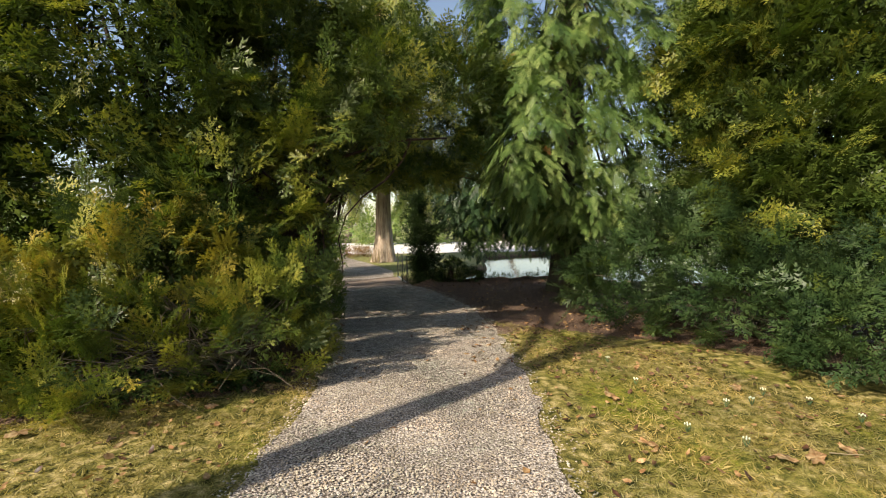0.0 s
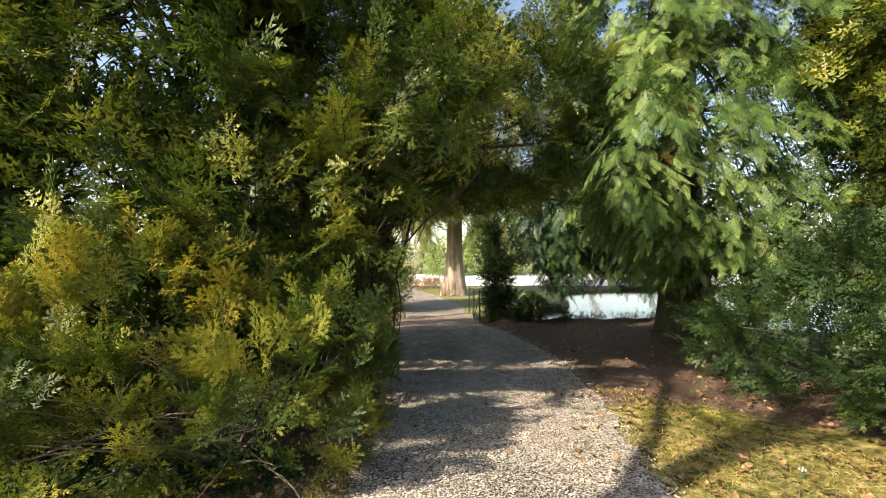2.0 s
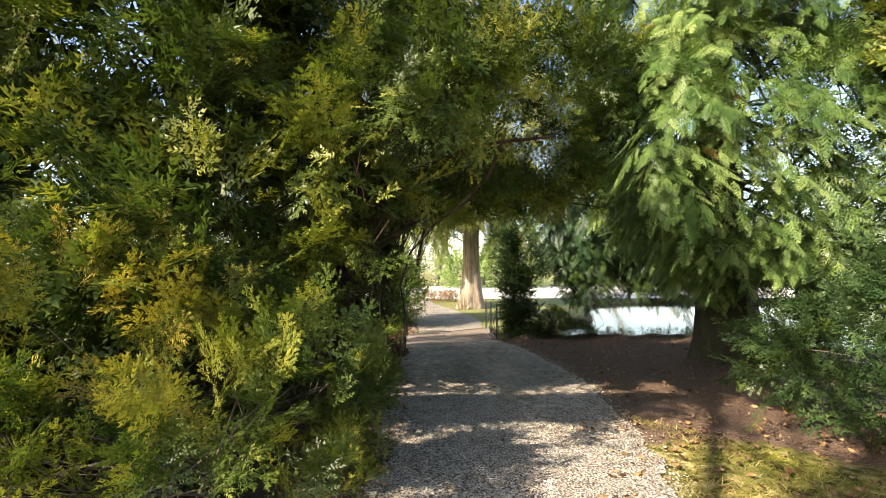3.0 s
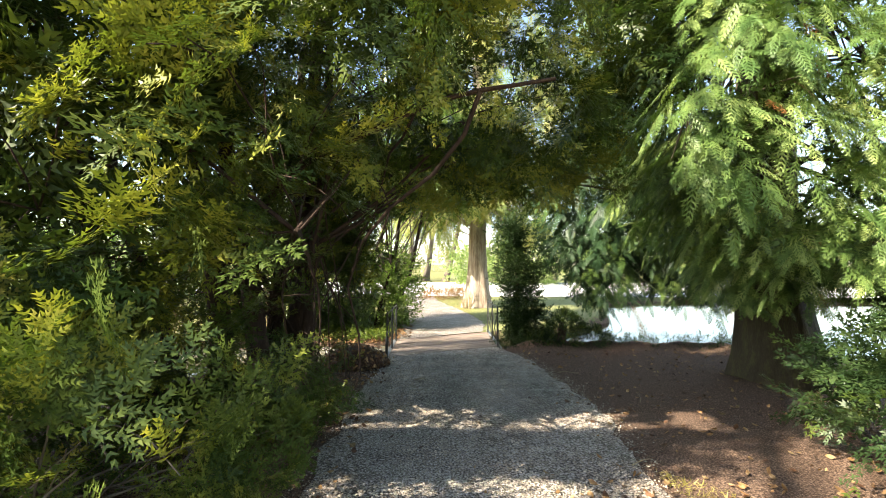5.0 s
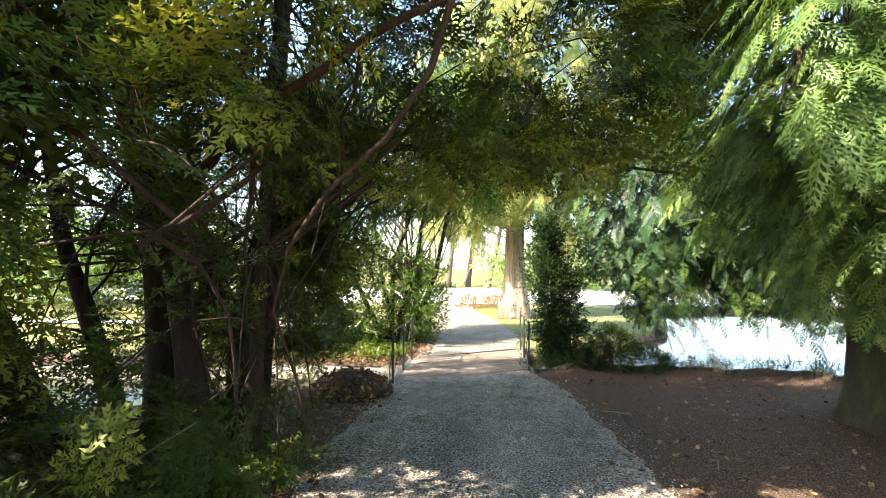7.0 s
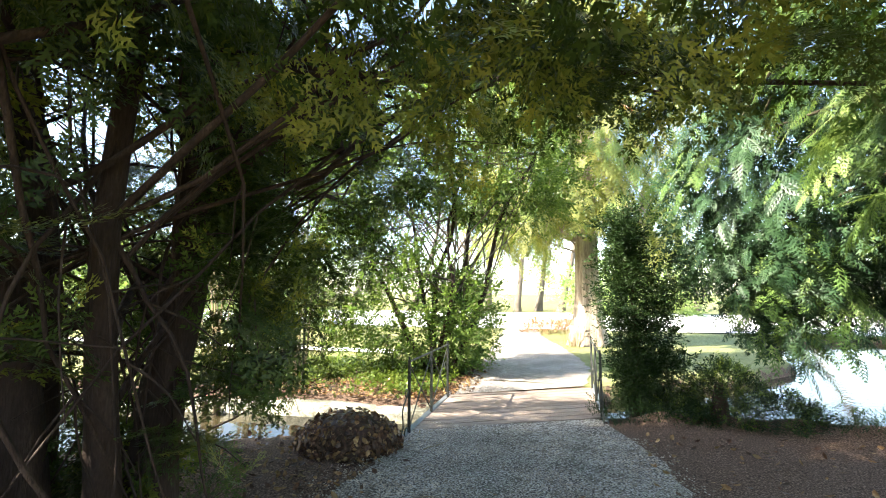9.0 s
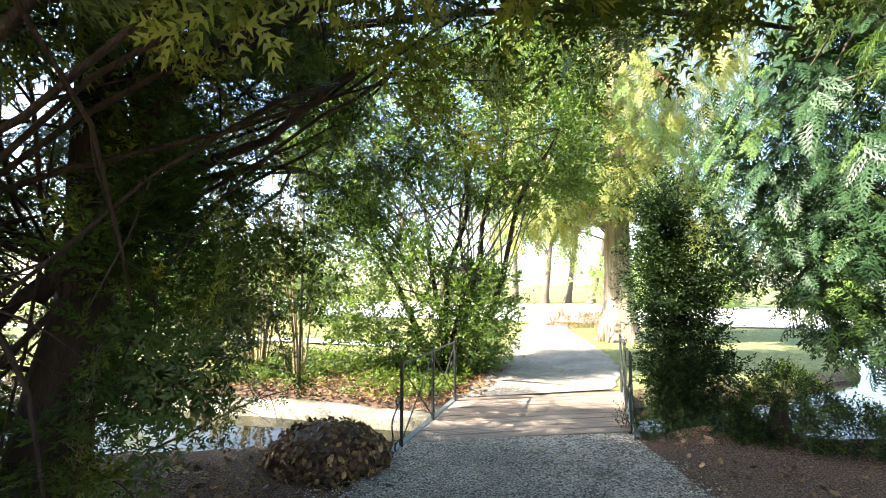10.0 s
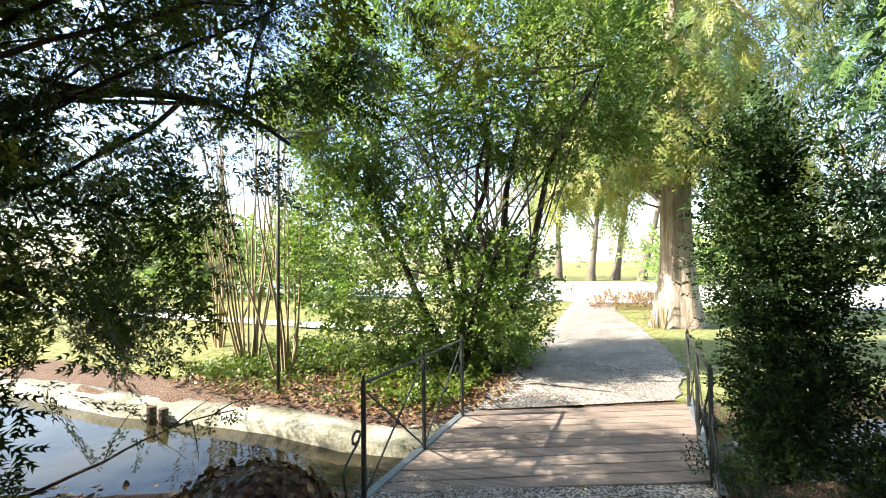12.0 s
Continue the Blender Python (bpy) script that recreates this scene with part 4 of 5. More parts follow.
data = merged(leaf_foliage(PRIVET_LOW, 800, 5, (0.24, 0.4), 0.25, 0.3), leaf_foliage(PRIVET_TOP, 1350, 6, (0.24, 0.4), 0.3, 0.35))
crown(privet, "crown", (data[0] - offset, *data[1:]), [SHRUB])

# the red-barked tree past the bridge
redwood = thing("redwood_tree", (2.45, 21.5, 0), "red-barked conifer with a flared base and hanging yellow-green sprays", "tree")
offset = np.array([2.45, 21.5, 0])
(v, f), line = trunk_lines((2.45, 21.5, -0.1), (2.5, 21.6, 14), 0.37, 0.008, 1.7, 28, 40)
a = np.arctan2(v[:, 1] - 21.5, v[:, 0] - 2.45)
v[:, :2] += np.stack([np.cos(a), np.sin(a)], 1) * (0.09 * np.sin(a * 6 + 0.5) * np.exp(-v[:, 2] * 1.1) + 0.025 * np.sin(a * 14))[:, None]
place("trunk", mesh_of("trunk", v - offset, f, BARK_RED, smooth=True), redwood)
RED_BLOBS = [((2.5, 21.3, 8.0), (3.6, 3.2, 4.8)), ((0.9, 20.6, 4.0), (1.5, 1.3, 1.4)), ((-0.2, 21.5, 4.3), (1.4, 1.4, 1.4)), ((4.0, 20.3, 4.4), (1.5, 1.3, 2.4)), ((2.2, 19.6, 6.4), (1.6, 1.2, 1.4)), ((2.5, 20.6, 4.9), (1.7, 0.9, 1.4)), ((3.6, 20.2, 3.6), (1.0, 0.8, 1.1))]
v, f = branches(line[8:26], RED_BLOBS, 70, (0.05, 0.01), 0.3, lane=False)
place("branchwork", mesh_of("branchwork", v - offset, f, BARK_RED, smooth=True), redwood, kind="stuff")
data = fan_foliage(RED_BLOBS, 800, 5, (0.55, 0.95), pale=0.8, keep=lambda p: (p[:, 2] > 2.4) & ((np.abs(p[:, 0] - 2.3) > 0.9) | (p[:, 2] > 3.7)), brown=0.012, hang=1.0, depth=0.4, length=(0.9, 1.5))
crown(redwood, "crown", (data[0] - offset, *data[1:]), [THUJA_PALE, RED_SPRAY, BROWN_SPRAY])

# bare multi-stemmed shrubs on the far bank
for cx, cy, n, tall in ((-3.1, 14.2, 9, 4.2), (-4.3, 14.6, 14, 4.8), (-6.0, 15.4, 12, 4.5)):
    hazel = thing("bare_shrub", (cx, cy, 0), "leafless shrub of many pale upright stems", "shrub", "bare shrubs on the bank")
    offset = np.array([cx, cy, 0])
    for k in range(n):
        lean = rng.normal(0, 0.55, 2)
        line = curve((cx + lean[0] * 0.2, cy + lean[1] * 0.2, -0.02), (cx + lean[0] * 1.6, cy + lean[1] * 1.3, tall * rng.uniform(0.75, 1.1)), 0, 0.07, 9)
        pieces = [tube_arrays(line, np.linspace(0.022, 0.004, 9), 5)]
        for _ in range(7):
            q = line[rng.integers(3, 9)]
            pieces.append(tube_arrays(curve(q, q + np.array([*rng.normal(0, 0.35, 2), rng.uniform(0.3, 0.9)]), 0, 0.1, 4), np.linspace(0.006, 0.002, 4), 3))
        v, f = joined(pieces)
        place("stem", mesh_of("stem", v - offset, f, TWIG, smooth=True), hazel)


def bare_tree(at, tall, spread_to, seed_turn, label, mat, group="", thick=0.25, levels=3, limbs=7):
    """A leafless tree: trunk, limbs and twigs."""
    t = thing("bare_tree", at, label, "tree", group)
    pieces = []
    top = np.array([seed_turn * 0.3, 0.2, tall * 0.55])
    line = curve((0, 0, -0.1), top, 0, 0.05, 9)
    v, f = tube_arrays(line, np.linspace(thick, thick * 0.5, 9) * (1 + 0.5 * np.exp(-np.linspace(0, 1, 9) * 9)), 9)
    place("trunk", mesh_of("trunk", v, f, mat, smooth=True), t)

    def grow(p, d, length, r, level):
        q = p + d * length
        ln = curve(p, q, 0.05 * length, 0.12, 6)
        pieces.append(tube_arrays(ln, np.linspace(r, r * 0.45, 6), 5 if level else 4))
        if level < levels:
            for _ in range(4):
                e = unit(d + rng.normal(0, 0.55, 3) + np.array([0, 0, 0.15]))
                grow(ln[rng.integers(2, 6)], e, length * rng.uniform(0.45, 0.7), r * 0.5, level + 1)

    for k in range(limbs):
        a = k * 6.3 / limbs + seed_turn
        d = unit(np.array([math.cos(a) * spread_to, math.sin(a) * spread_to, rng.uniform(0.5, 1.1)]))
        grow(line[rng.integers(5, 9)], d, tall * 0.33, thick * 0.35, 0)
    v, f = joined(pieces)
    place("branchwork", mesh_of("branchwork", v, f, mat, smooth=True), t, kind="stuff")
    return t


# the bare trees behind the walker, whose shadows lie on lawn and path
bare_tree((-6.9, -0.15, 0), 17.0, 0.7, 0.4, "leafless park tree on the lawn", TWIG_GREY, "bare park trees", 0.25, 2, 6)
# trunks across the avenue
for k, (x, y, h) in enumerate(((-6.0, 44, 12), (-4.6, 46, 13), (-2.0, 45.5, 12), (-0.3, 47, 14), (1.6, 45, 12), (6.5, 48, 13), (-12, 47, 13), (-18, 46, 14), (13, 50, 13), (20, 49, 13))):
    bare_tree((x, y, 0), h, 0.7, k * 1.3, "distant leafless avenue tree", TWIG_GREY, "avenue trees", 0.28, 2)


def wood(name, blobs, count, mat, label, size=(2.8, 4.6)):
    data = leaf_foliage(blobs, count, 4, size, 0.8, 0.6, spread_by=0.5)
    tagged(place(name, mesh_of(name, data[0], data[1], mat)), label, "woods", kind="stuff")


ring = []
for k in range(64):
    a = k / 64 * 2 * math.pi
    d = 85 + 12 * math.sin(k * 2.1)
    ring.append(((d * math.cos(a), 20 + d * math.sin(a), 0.8), (6.5, 6.5, 2.6 + 1.2 * math.sin(k * 1.7))))
wood("distant_woods", ring, 500, HAZY_WOOD, "distant belt of park trees round the lawns, paled as by haze")
wood("far_shrubs", [((3.6, 40, 1.2), (1.8, 1.3, 1.9)), ((8, 42, 1.5), (3, 2, 2.5)), ((-14, 26, 1.2), (3, 2, 1.8)), ((-20, 24, 1.5), (3, 2, 2.4)), ((-26, 30, 1.5), (4, 2, 2.5))], 600, THUJA_PALE, "evergreen shrubs across the park", (0.9, 1.6))

bed = leaf_foliage([((1.0, 25.3, 0.15), (0.9, 0.6, 0.3)), ((1.9, 25.6, 0.12), (0.7, 0.5, 0.25))], 160, 5, (0.2, 0.3), 0.08, 0.08)
tagged(place("flower_bed", mesh_of("flower_bed", bed[0], bed[1], DEAD)), "low reddish-brown planting beside the far path", "flower bed", kind="stuff")
tuft = thing("sucker_tuft", (2.0, 20.95, 0), "tuft of upright shoots at the foot of the red-barked tree", "shoots")
for k in range(34):
    x, y = rng.normal(0, 0.16), rng.normal(0, 0.12)
    v, f = tube_arrays(curve((x, y, -0.02), (x * 1.6, y * 1.6, rng.uniform(0.35, 0.8)), 0, 0.06, 5), np.linspace(0.012, 0.003, 5), 4)
    place("shoot", mesh_of("shoot", v, f, TWIG), tuft)

# ---- footbridge ----
bridge = thing("footbridge", (1.0, 13.35, 0), "small wooden plank footbridge with iron railings", "bridge")
BASE = np.array([1.0, 13.35, 0])
SKEW = (2.07, 1.16)
deck_turn = math.degrees(math.atan2(SKEW[1], SKEW[0]))


def at_bridge(p):
    return Vector(p) - Vector(BASE)


for x, name in ((-0.13, "left"), (2.16, "right")):
    y0, y1 = (11.55, 13.85) if name == "left" else (12.75, 15.05)
    bm = bmesh.new()
    box(bm, (0.012, y1 - y0, 0.16), Matrix.Translation(at_bridge((x, (y0 + y1) / 2, -0.06))), 0.003)
    for z in (-0.135, 0.015):
        box(bm, (0.07, y1 - y0, 0.012), Matrix.Translation(at_bridge((x + (0.03 if name == "left" else -0.03), (y0 + y1) / 2, z))), 0.003)
    part("side_beam", bm, STEEL, bridge, "grey steel channel beam")

POSTS = {"left": (-0.07, (11.72, 12.62, 13.5)), "right": (2.1, (12.95, 13.83, 14.72))}


def bar(bm, a, b, w, d=None):
    a, b = Vector(a), Vector(b)
    m = Matrix.Translation((a + b) / 2) @ (b - a).to_track_quat("Z", "Y").to_matrix().to_4x4()
    return box(bm, (w, d or w, (b - a).length), m, min(w, d or w) * 0.25)


def scroll(points, radius):
    v, f = tube_arrays(points, radius, 6)
    return v, f


for side, (x, ys) in POSTS.items():
    for y in ys:
        bm = bmesh.new()
        bar(bm, at_bridge((x, y, -0.14)), at_bridge((x, y, 0.83)), 0.032)
        bar(bm, at_bridge((x, y, 0.83)), at_bridge((x, y, 0.855)), 0.02)
        part("post", bm, IRON, bridge)
    bm = bmesh.new()
    bar(bm, at_bridge((x, ys[0], 0.8)), at_bridge((x, ys[2], 0.8)), 0.028, 0.016)
    part("handrail", bm, IRON, bridge)
    for y0, y1 in zip(ys, ys[1:]):
        for za, zb in ((0.74, 0.05), (0.05, 0.74)):
            bm = bmesh.new()
            off = 0.007 if za > zb else -0.007
            bar(bm, at_bridge((x + off, y0 + 0.02, za)), at_bridge((x + off, y1 - 0.02, zb)), 0.013)
            part("brace", bm, IRON, bridge)
        bm = bmesh.new()
        bmesh.ops.create_uvsphere(bm, u_segments=10, v_segments=6, radius=0.022, matrix=Matrix.Translation(at_bridge((x, (y0 + y1) / 2, 0.395))))
        part("rosette", bm, IRON, bridge, smooth=True)
    # scroll work at the near end
    s = np.linspace(0, 1, 26)
    y_out = ys[0] - 0.04 - 0.3 * s - 0.07 * np.sin(s * 2 * math.pi - 0.4)
    z_out = 0.46 - 0.44 * s
    line = np.stack([np.full(26, x), y_out, z_out], 1)
    curl = np.linspace(0, 1, 16)
    ang = math.pi * (0.5 + 1.6 * curl)
    r = 0.055 * (1 - 0.55 * curl)
    hook = np.stack([np.full(16, x), ys[0] - 0.09 + r * np.cos(ang - math.pi / 2 + 0.3), 0.46 + r * np.sin(ang - math.pi / 2 + 0.3)], 1)[::-1]
    v, f = tube_arrays(np.concatenate([hook, line[2:]]) - BASE, 0.009, 6)
    place("scroll", mesh_of("scroll", v, f, IRON, smooth=True), bridge, "curled wrought-iron end piece")
    ang = np.linspace(0, 1.6 * math.pi, 18)
    r = np.linspace(0.075, 0.03, 18)
    v, f = tube_arrays(np.stack([np.full(18, x), ys[0] - 0.1 + r * np.cos(ang), 0.03 + r * np.sin(ang)], 1) - BASE, 0.009, 6)
    place("scroll", mesh_of("scroll", v, f, IRON, smooth=True), bridge, "curled wrought-iron end piece")
    # ornament in the last panel
    ang = np.linspace(0, 1.8 * math.pi, 18)
    v, f = tube_arrays(np.stack([np.full(18, x), ys[2] - 0.13 + r * np.cos(ang), 0.5 + r * np.sin(ang)], 1) - BASE, 0.006, 6)
    place("scroll", mesh_of("scroll", v, f, IRON, smooth=True), bridge)

# planks of the deck, lying aslant
COUNT = 10
for k in range(COUNT):
    y = 11.86 + (k + 0.5) * 1.86 / COUNT
    bm = bmesh.new()
    w = 1.86 / COUNT - 0.012
    x0, x1 = -0.09 + rng.normal(0, 0.008), 2.12 + rng.normal(0, 0.008)
    n = 8
    top = []
    for u in range(n + 1):
        x = x0 + (x1 - x0) * u / n
        yy = y + (x - 0.0) * SKEW[1] / SKEW[0] * 0.93
        sag = rng.normal(0, 0.0025)
        top.append([bm.verts.new(at_bridge((x, yy - w / 2 + rng.normal(0, 0.002), z + sag))) for z in (-0.045, 0.012)] + [bm.verts.new(at_bridge((x, yy + w / 2 + rng.normal(0, 0.002), z + sag))) for z in (0.012, -0.045)])
    for a, b in zip(top, top[1:]):
        for q in range(4):
            bm.faces.new((a[q], a[(q + 1) % 4], b[(q + 1) % 4], b[q]))
    bm.faces.new(top[0][::-1])
    bm.faces.new(top[-1])
    bmesh.ops.recalc_face_normals(bm, faces=bm.faces)
    edges = [e for e in bm.edges if len(e.link_faces) == 2 and e.calc_face_angle() > 1.0]
    bmesh.ops.bevel(bm, geom=edges, offset=0.005, segments=1, affect="EDGES")
    part("plank", bm, PLANK, bridge)

# ---- the far bank's low wall, mooring stakes, pole ----
wall_line = [(-9, 12.5), (-4.3, 12.68), (-3.7, 12.8), (-2.9, 12.92), (-2.1, 13.0), (-1.1, 12.95), (-0.45, 13.06), (-0.12, 13.5)]
fine = np.concatenate([curve((*a, 0), (*b, 0), 0, 0.015, 6)[:-1] for a, b in zip(wall_line, wall_line[1:])])
tan = unit(np.gradient(fine, axis=0))
nor = np.stack([-tan[:, 1], tan[:, 0], 0 * tan[:, 0]], 1)
prof = [(-0.16, -0.75), (-0.15, -0.12), (-0.13, -0.14), (-0.09, -0.105), (0.1, -0.09), (0.22, -0.085), (0.27, -0.75)]
v = np.stack([fine + nor * o + np.array([0, 0, h]) for o, h in prof], 1)
v += rng.normal(0, 0.004, v.shape)
n, m = len(fine), len(prof)
i, j = np.meshgrid(np.arange(n - 1), np.arange(m - 1), indexing="ij")
f = np.stack([i * m + j, (i + 1) * m + j, (i + 1) * m + j + 1, i * m + j + 1], -1).reshape(-1, 4)
tagged(new("bank_wall", mesh_of("bank_wall", v.reshape(-1, 3), f, CONCRETE)), "low pale mossy concrete wall edging the pond", "wall", kind="structure")

for x, y in ((-3.62, 12.55), (-3.42, 12.56)):
    bm = bmesh.new()
    bmesh.ops.create_cone(bm, cap_ends=True, segments=10, radius1=0.06, radius2=0.052, depth=0.75, matrix=Matrix.Translation((0, 0, 0.30)))
    ob = part("stake", bm, WOOD_POST)
    ob.location = (x, y, -0.72)
    tagged(ob, "short dark wooden stake standing in the pond", "stake", "stakes in the pond")

pole = thing("garden_pole", (-2.5, 13.4, 0), "thin black pole carrying a flat triangular frame", "pole")
bm = bmesh.new()
bmesh.ops.create_cone(bm, cap_ends=True, segments=10, radius1=0.022, radius2=0.018, depth=3.4, matrix=Matrix.Translation((0, 0, 1.65)))
part("shaft", bm, IRON, pole, smooth=True)
for a, b in (((0, 0, 3.18), (0.72, 0.25, 3.32)), ((0, 0, 3.18), (-0.62, 0.25, 3.45)), ((-0.62, 0.25, 3.45), (0.5, 0.55, 3.36))):
    bm = bmesh.new()
    bar(bm, a, b, 0.03)
    part("frame_bar", bm, IRON, pole)

# ---- leaf heap ----
heap = thing("leaf_heap", (-0.55, 11.2, 0), "heap of damp brown fallen leaves beside the bridge", "leaf heap")
bm = bmesh.new()
bmesh.ops.create_uvsphere(bm, u_segments=24, v_segments=12, radius=1.0)
for q in bm.verts:
    h = max(q.co.z, -0.05)
    k = 1 + 0.12 * noise.noise(q.co * 2.3)
    q.co = Vector((q.co.x * 0.5 * k, q.co.y * 0.42 * k, h * 0.31 * k))
part("core", bm, DEAD_DARK, heap, smooth=True)


def dead_leaf():
    v = np.array([(-0.5, 0, 0.06), (-0.1, 0.3, 0.0), (0.3, 0.22, 0.05), (0.55, 0, 0.14), (0.3, -0.22, 0.05), (-0.1, -0.3, 0.0), (0.05, 0, -0.07)], float)
    return v, np.array([(0, 1, 6), (1, 2, 6), (2, 3, 6), (3, 4, 6), (4, 5, 6), (5, 0, 6)])


def lay_leaves(at, normals, size):
    n = len(at)
    axis = unit(rng.normal(0, 1, (n, 3)))
    axis -= normals * (axis * normals).sum(1)[:, None]
    return spread(dead_leaf(), at, axis + normals * rng.normal(0, 0.25, (n, 1)), normals + rng.normal(0, 0.35, (n, 3)), rng.uniform(*size, n))


d = unit(rng.normal(0, 1, (1300, 3)) * np.array([1, 1, 0.8]))
d[:, 2] = np.abs(d[:, 2])
pts = d * np.array([0.53, 0.45, 0.33]) * rng.uniform(0.92, 1.12, (1300, 1))
v, f = lay_leaves(pts, unit(d), (0.04, 0.085))
tagged(place("leaves", mesh_of("leaves", v, f, [DEAD_DARK, DEAD], np.repeat((rng.random(1300) < 0.22).astype(int), 6)), heap), kind="stuff")

# fallen leaves over soil, banks and lawn
zones = [((2.4, 6.4), (4.5, 12.6), 900), ((-1.0, 0.1), (5.6, 11.8), 420), ((-2.8, -0.1), (10.2, 11.4), 420), ((1.6, 4.9), (2.4, 7.2), 560), ((-3.6, -0.8), (3.2, 5.4), 200), ((-4.2, 0.0), (13.1, 15.2), 3400), ((-0.7, 0.2), (13.8, 17), 420), ((0.0, 2.4), (2.5, 11), 70)]
at = np.concatenate([np.stack([rng.uniform(*zx, n), rng.uniform(*zy, n), np.full(n, 0.022)], 1) for zx, zy, n in zones])
at = at[~inside(SHORE, at[:, 0], at[:, 1])]
at[:, 2] = np.maximum(at[:, 2], 0.02 + 0.025 * wobble(at * np.array([1, 1, 0]), 1.1, 2.0))
v, f = lay_leaves(at, np.tile([[0, 0, 1.0]], (len(at), 1)), (0.035, 0.085))
tagged(place("fallen_leaves", mesh_of("fallen_leaves", v, f, [DEAD, DEAD_DARK], np.repeat((rng.random(len(at)) < 0.4).astype(int), 6))), "brown and tan fallen leaves", "leaves", kind="stuff")

# ground ivy: sunlit leaf colour on the far bank, shaded colour under the bushes
n = 3000
at = np.stack([rng.uniform(-4.6, -0.3, n), rng.uniform(13.25, 16.4, n), rng.uniform(0.02, 0.1, n)], 1)
at = at[(at[:, 1] > 14.0 + 0.5 * np.sin(at[:, 0] * 2.0)) | (rng.random(n) < 0.18)]
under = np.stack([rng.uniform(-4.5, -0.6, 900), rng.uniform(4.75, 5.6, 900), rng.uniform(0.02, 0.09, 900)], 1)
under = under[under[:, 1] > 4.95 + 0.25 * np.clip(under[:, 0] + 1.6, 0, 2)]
for name, pts, mat, text in (("ground_ivy", at, IVY_LIT, "green ground ivy on the far bank"), ("ground_ivy", under, IVY, "ivy at the foot of the bush, coloured dark as in shade")):
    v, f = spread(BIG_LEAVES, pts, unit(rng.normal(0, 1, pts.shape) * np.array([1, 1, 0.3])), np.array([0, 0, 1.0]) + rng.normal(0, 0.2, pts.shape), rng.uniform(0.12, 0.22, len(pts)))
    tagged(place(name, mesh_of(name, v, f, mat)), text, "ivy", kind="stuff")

# grass blades on the near lawn
n = 150000
gp = np.stack([rng.uniform(-5.5, 6.2, n), rng.uniform(1.8, 7.6, n), np.zeros(n)], 1)
lft = np.interp(gp[:, 1], [p[0] for p in PATH_LEFT], [p[1] for p in PATH_LEFT])
rgt = np.interp(gp[:, 1], [p[0] for p in PATH_RIGHT], [p[1] for p in PATH_RIGHT])
bush_l = np.interp(gp[:, 0], [-6, -3, -1.2, -0.4, 0], [4.9, 4.75, 4.95, 5.6, 6.4])
bush_r = np.interp(gp[:, 1], [2, 3.7, 5, 6, 7.2, 7.6], [5.6, 4.8, 4.4, 3.9, 2.9, 2.4])
ok = ((gp[:, 0] < lft + 0.02) & (gp[:, 1] < bush_l)) | ((gp[:, 0] > rgt + 0.05 + 0.25 * np.abs(wobble(gp, 1.7))) & (gp[:, 0] < bush_r))
ok &= wobble(gp, 1.5, 4.0) + rng.normal(0, 0.6, n) > -0.7
gp = gp[ok]
gp[:, 2] = 0.02 * wobble(gp, 1.1, 2.0)
bv, bf = np.array([(0, -0.07, 0), (0, 0.07, 0), (1.0, 0, -0.15)], float), np.array([(0, 1, 2)])
lie = rng.normal(0, 1, (len(gp), 3)) * np.array([1, 1, 0]) + np.array([0, 0, 0.55])
v, f = spread((bv, bf), gp, lie, rng.normal(0, 1, gp.shape), rng.uniform(0.03, 0.075, len(gp)))
tagged(place("grass", mesh_of("grass", v, f, BLADE)), "short yellowish winter grass and moss", "grass", kind="stuff")

# snowdrops
first = None
for x, y in ((3.05, 4.12), (3.5, 3.42), (2.75, 3.1), (3.0, 2.78), (3.78, 3.4), (4.1, 3.55), (4.3, 3.25), (4.35, 2.85), (3.25, 4.9)):
    if first is None:
        first = thing("snowdrop", (x, y, 0.01), "small clump of white snowdrops in the grass", "flower", "snowdrops in the lawn")
        for k in range(8):
            a = k * 0.8
            line = curve((0.01 * math.cos(a), 0.01 * math.sin(a), 0), (0.045 * math.cos(a), 0.045 * math.sin(a), 0.09), 0, 0.1, 4)
            v, f = tube_arrays(line, [0.003, 0.004, 0.003, 0.001], 4)
            place("leaf", mesh_of("leaf", v, f, SNOW_LEAF), first)
        for k in range(4):
            a = k * 1.6 + 0.4
            p = np.array([0.03 * math.cos(a), 0.03 * math.sin(a), 0.1])
            bm = bmesh.new()
            bmesh.ops.create_uvsphere(bm, u_segments=7, v_segments=5, radius=0.011, matrix=Matrix.Translation(p) @ Matrix.Diagonal((1, 1, 1.5, 1)))
            part("blossom", bm, WHITE_PETAL, first, "white hanging blossom", True)
        first.scale = (0.65, 0.65, 0.65)
    else:
        copy_thing(first, pose(x, y, 0.0, 0, 0, rng.uniform(0, 360)))

# larger single leaves lying on the lawn and the path's edge


def lobed_leaf(size):
    bm = bmesh.new()
    c = bm.verts.new((0, 0, 0.012))
    rim = []
    for k in range(18):
        a = k / 18 * 2 * math.pi
        r = size * (0.55 + 0.35 * abs(math.sin(a * 2.5)) + rng.normal(0, 0.05)) * (1.25 if math.cos(a) > 0.6 else 1)
        rim.append(bm.verts.new((r * math.cos(a), r * 0.7 * math.sin(a), abs(rng.normal(0, 0.14)) * size)))
    for a, b in zip(rim, rim[1:] + rim[:1]):
        bm.faces.new((c, a, b))
    return bm


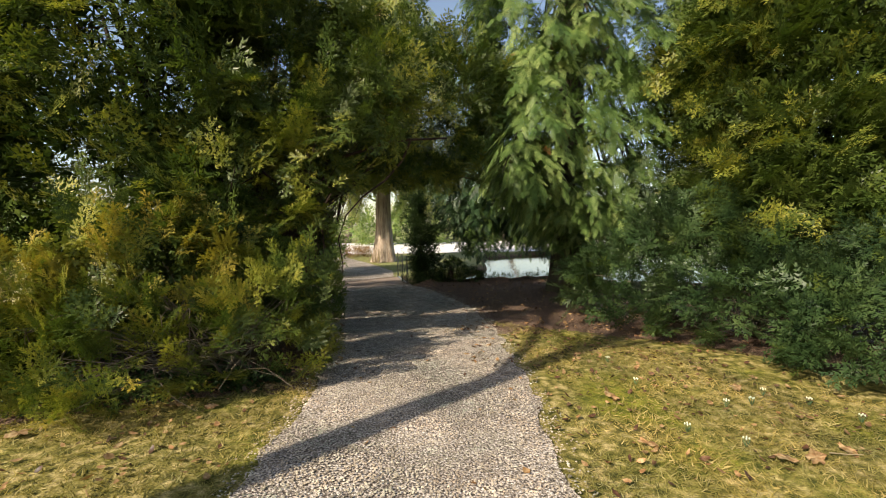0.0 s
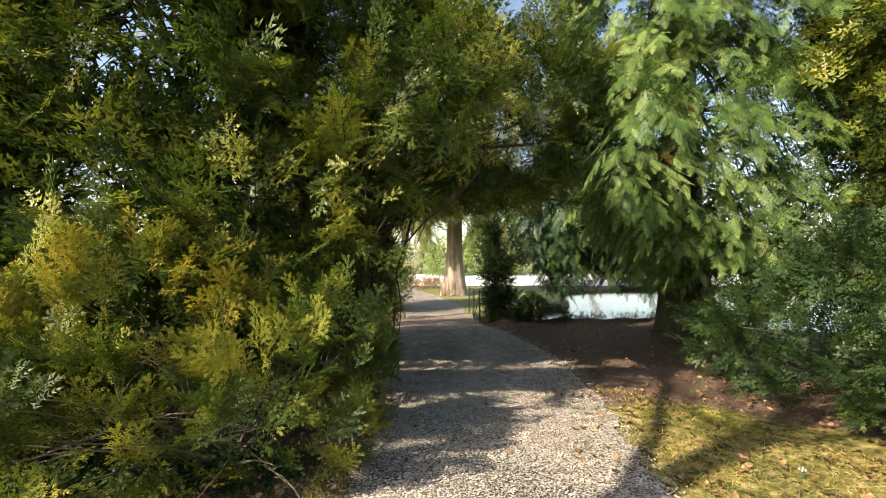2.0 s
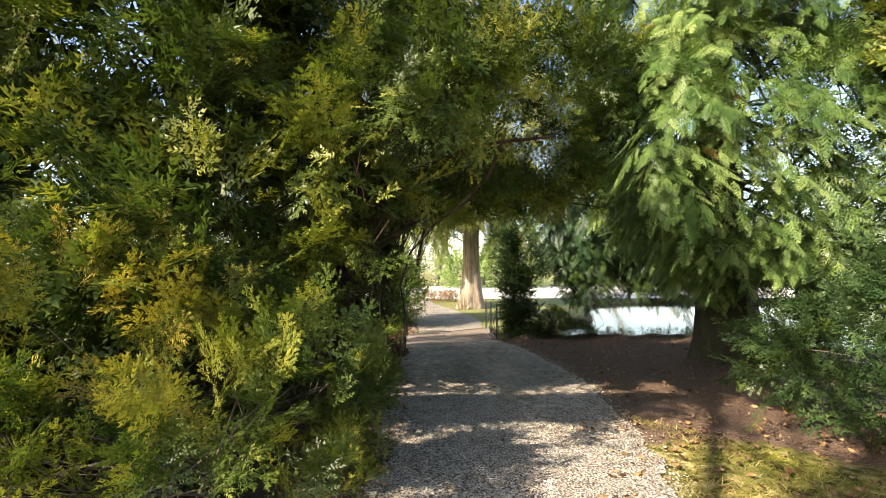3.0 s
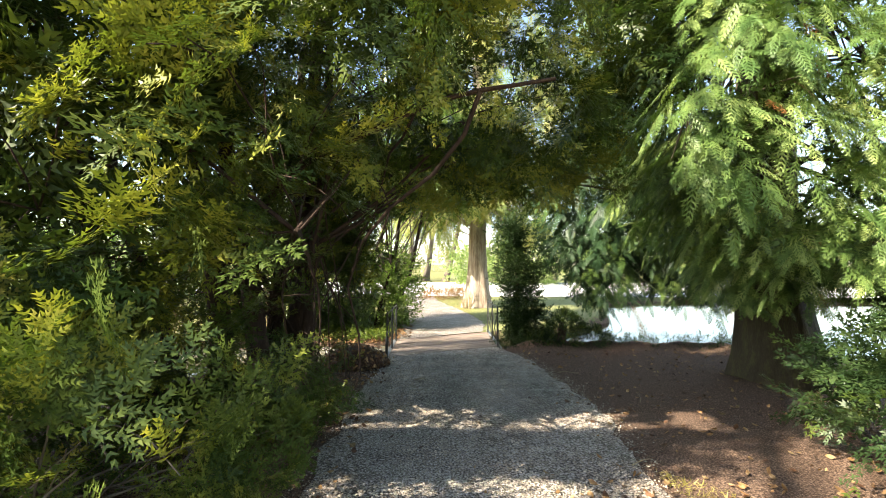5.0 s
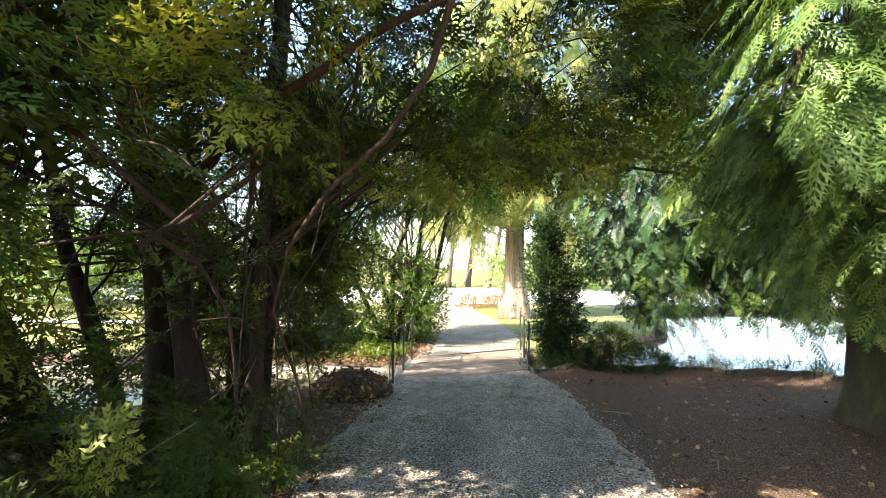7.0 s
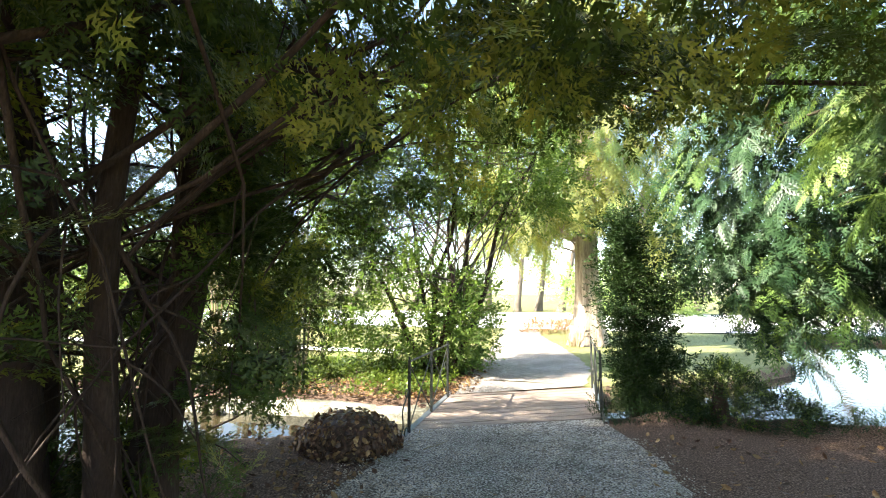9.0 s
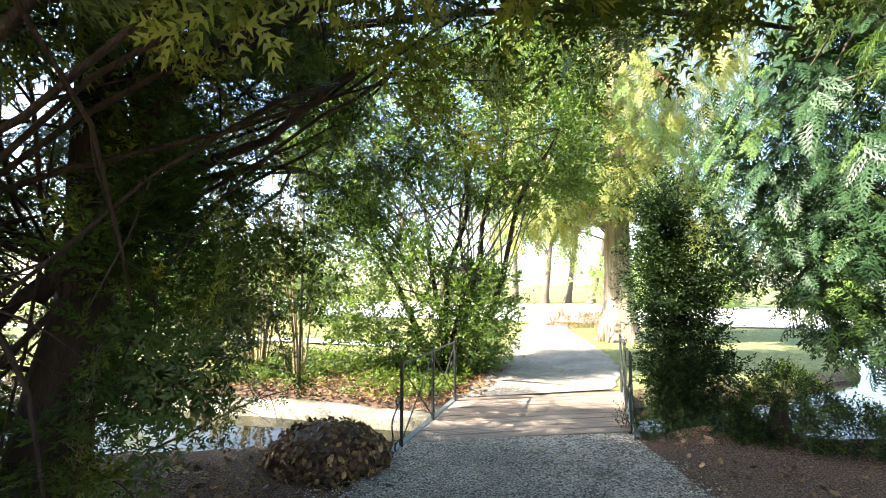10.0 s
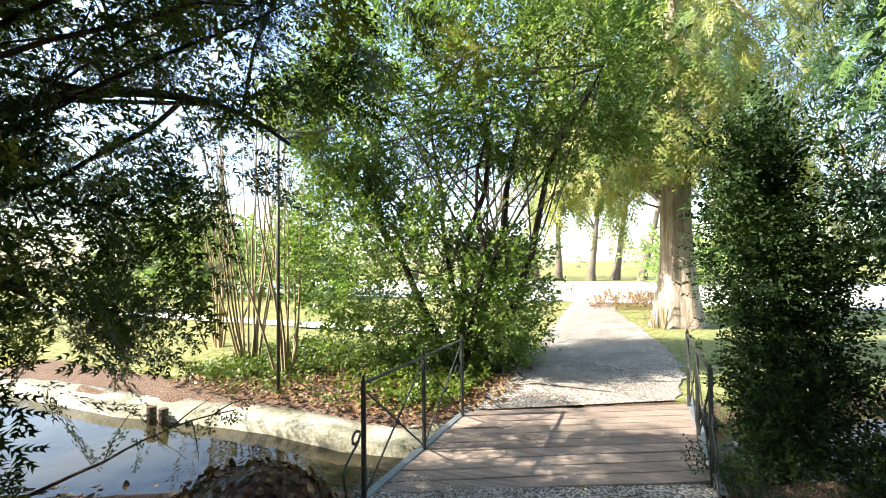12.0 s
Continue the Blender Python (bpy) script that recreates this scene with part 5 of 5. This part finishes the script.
for x, y, s in ((2.55, 3.85, 0.085), (3.25, 2.45, 0.1), (3.05, 2.5, 0.09), (3.62, 2.5, 0.075), (2.25, 2.95, 0.08), (3.95, 3.72, 0.075), (4.05, 4.35, 0.07), (3.4, 4.55, 0.06), (-1.55, 4.72, 0.1), (-2.6, 4.4, 0.09), (-0.75, 5.0, 0.08), (3.95, 3.05, 0.05), (4.4, 3.9, 0.06), (3.0, 5.2, 0.06), (-1.2, 4.6, 0.07)):
    ob = part("fallen_leaf", lobed_leaf(s), DEAD)
    ob.location, ob.rotation_euler = (x, y, 0.035), (rng.normal(0, 0.12), rng.normal(0, 0.12), rng.uniform(0, 6.28))
    tagged(ob, "dry curled tan leaf lying on the grass", "leaf", "leaves on the lawn")

# a dead branch leaning out over the water from the bank
limb = thing("dead_branch", (-2.3, 10.8, 0), "dead forked branch leaning from the bank over the water", "branch")
offset = np.array([-2.3, 10.8, 0])
main = np.concatenate([curve((-2.3, 10.8, 0.0), (-1.95, 11.15, 0.18), 0, 0.05, 5), curve((-1.95, 11.15, 0.18), (-1.15, 11.6, 0.52), 0.04, 0.05, 7)[1:]])
v, f = tube_arrays(main - offset, np.linspace(0.016, 0.004, 11), 6)
place("stem", mesh_of("stem", v, f, BARK, smooth=True), limb)
for k, (dx, dy, dz) in ((4, (0.1, 0.15, 0.35)), (6, (0.35, 0.05, -0.12)), (7, (0.2, 0.2, 0.2)), (8, (0.15, -0.05, -0.25)), (9, (0.25, 0.1, 0.12))):
    v, f = tube_arrays(curve(main[k], main[k] + np.array([dx, dy, dz]), 0.02, 0.1, 5) - offset, np.linspace(0.006, 0.002, 5), 4)
    place("twig", mesh_of("twig", v, f, BARK, smooth=True), limb)
pts = main[rng.integers(5, 11, 26)] + rng.normal(0, 0.07, (26, 3))
v, f = spread(NEEDLES, pts, rng.normal(0, 1, (26, 3)) + np.array([0.5, 0.3, -0.6]), rng.normal(0, 1, (26, 3)), rng.uniform(0.1, 0.18, 26))
place("sprig", mesh_of("sprig", v - offset, f, YEW), limb)

# sticks on path and soil
for x, y, turn, size in ((0.35, 11.35, 60, 0.35), (2.9, 10.6, -20, 0.3), (2.6, 7.5, 25, 0.25), (3.4, 9.3, 70, 0.3), (0.6, 10.2, 15, 0.2), (3.55, 2.45, -25, 0.22)):
    line = curve((-size / 2, 0, 0.03), (size / 2, 0, 0.035), 0.01, 0.12, 7)
    v, f = tube_arrays(line, np.linspace(0.006, 0.003, 7), 5)
    ob = place("stick", mesh_of("stick", v, f, TWIG, smooth=True))
    ob.matrix_world = pose(x, y, 0, 0, 0, turn)
    tagged(ob, "thin pale fallen stick lying on the ground", "stick", "fallen sticks")
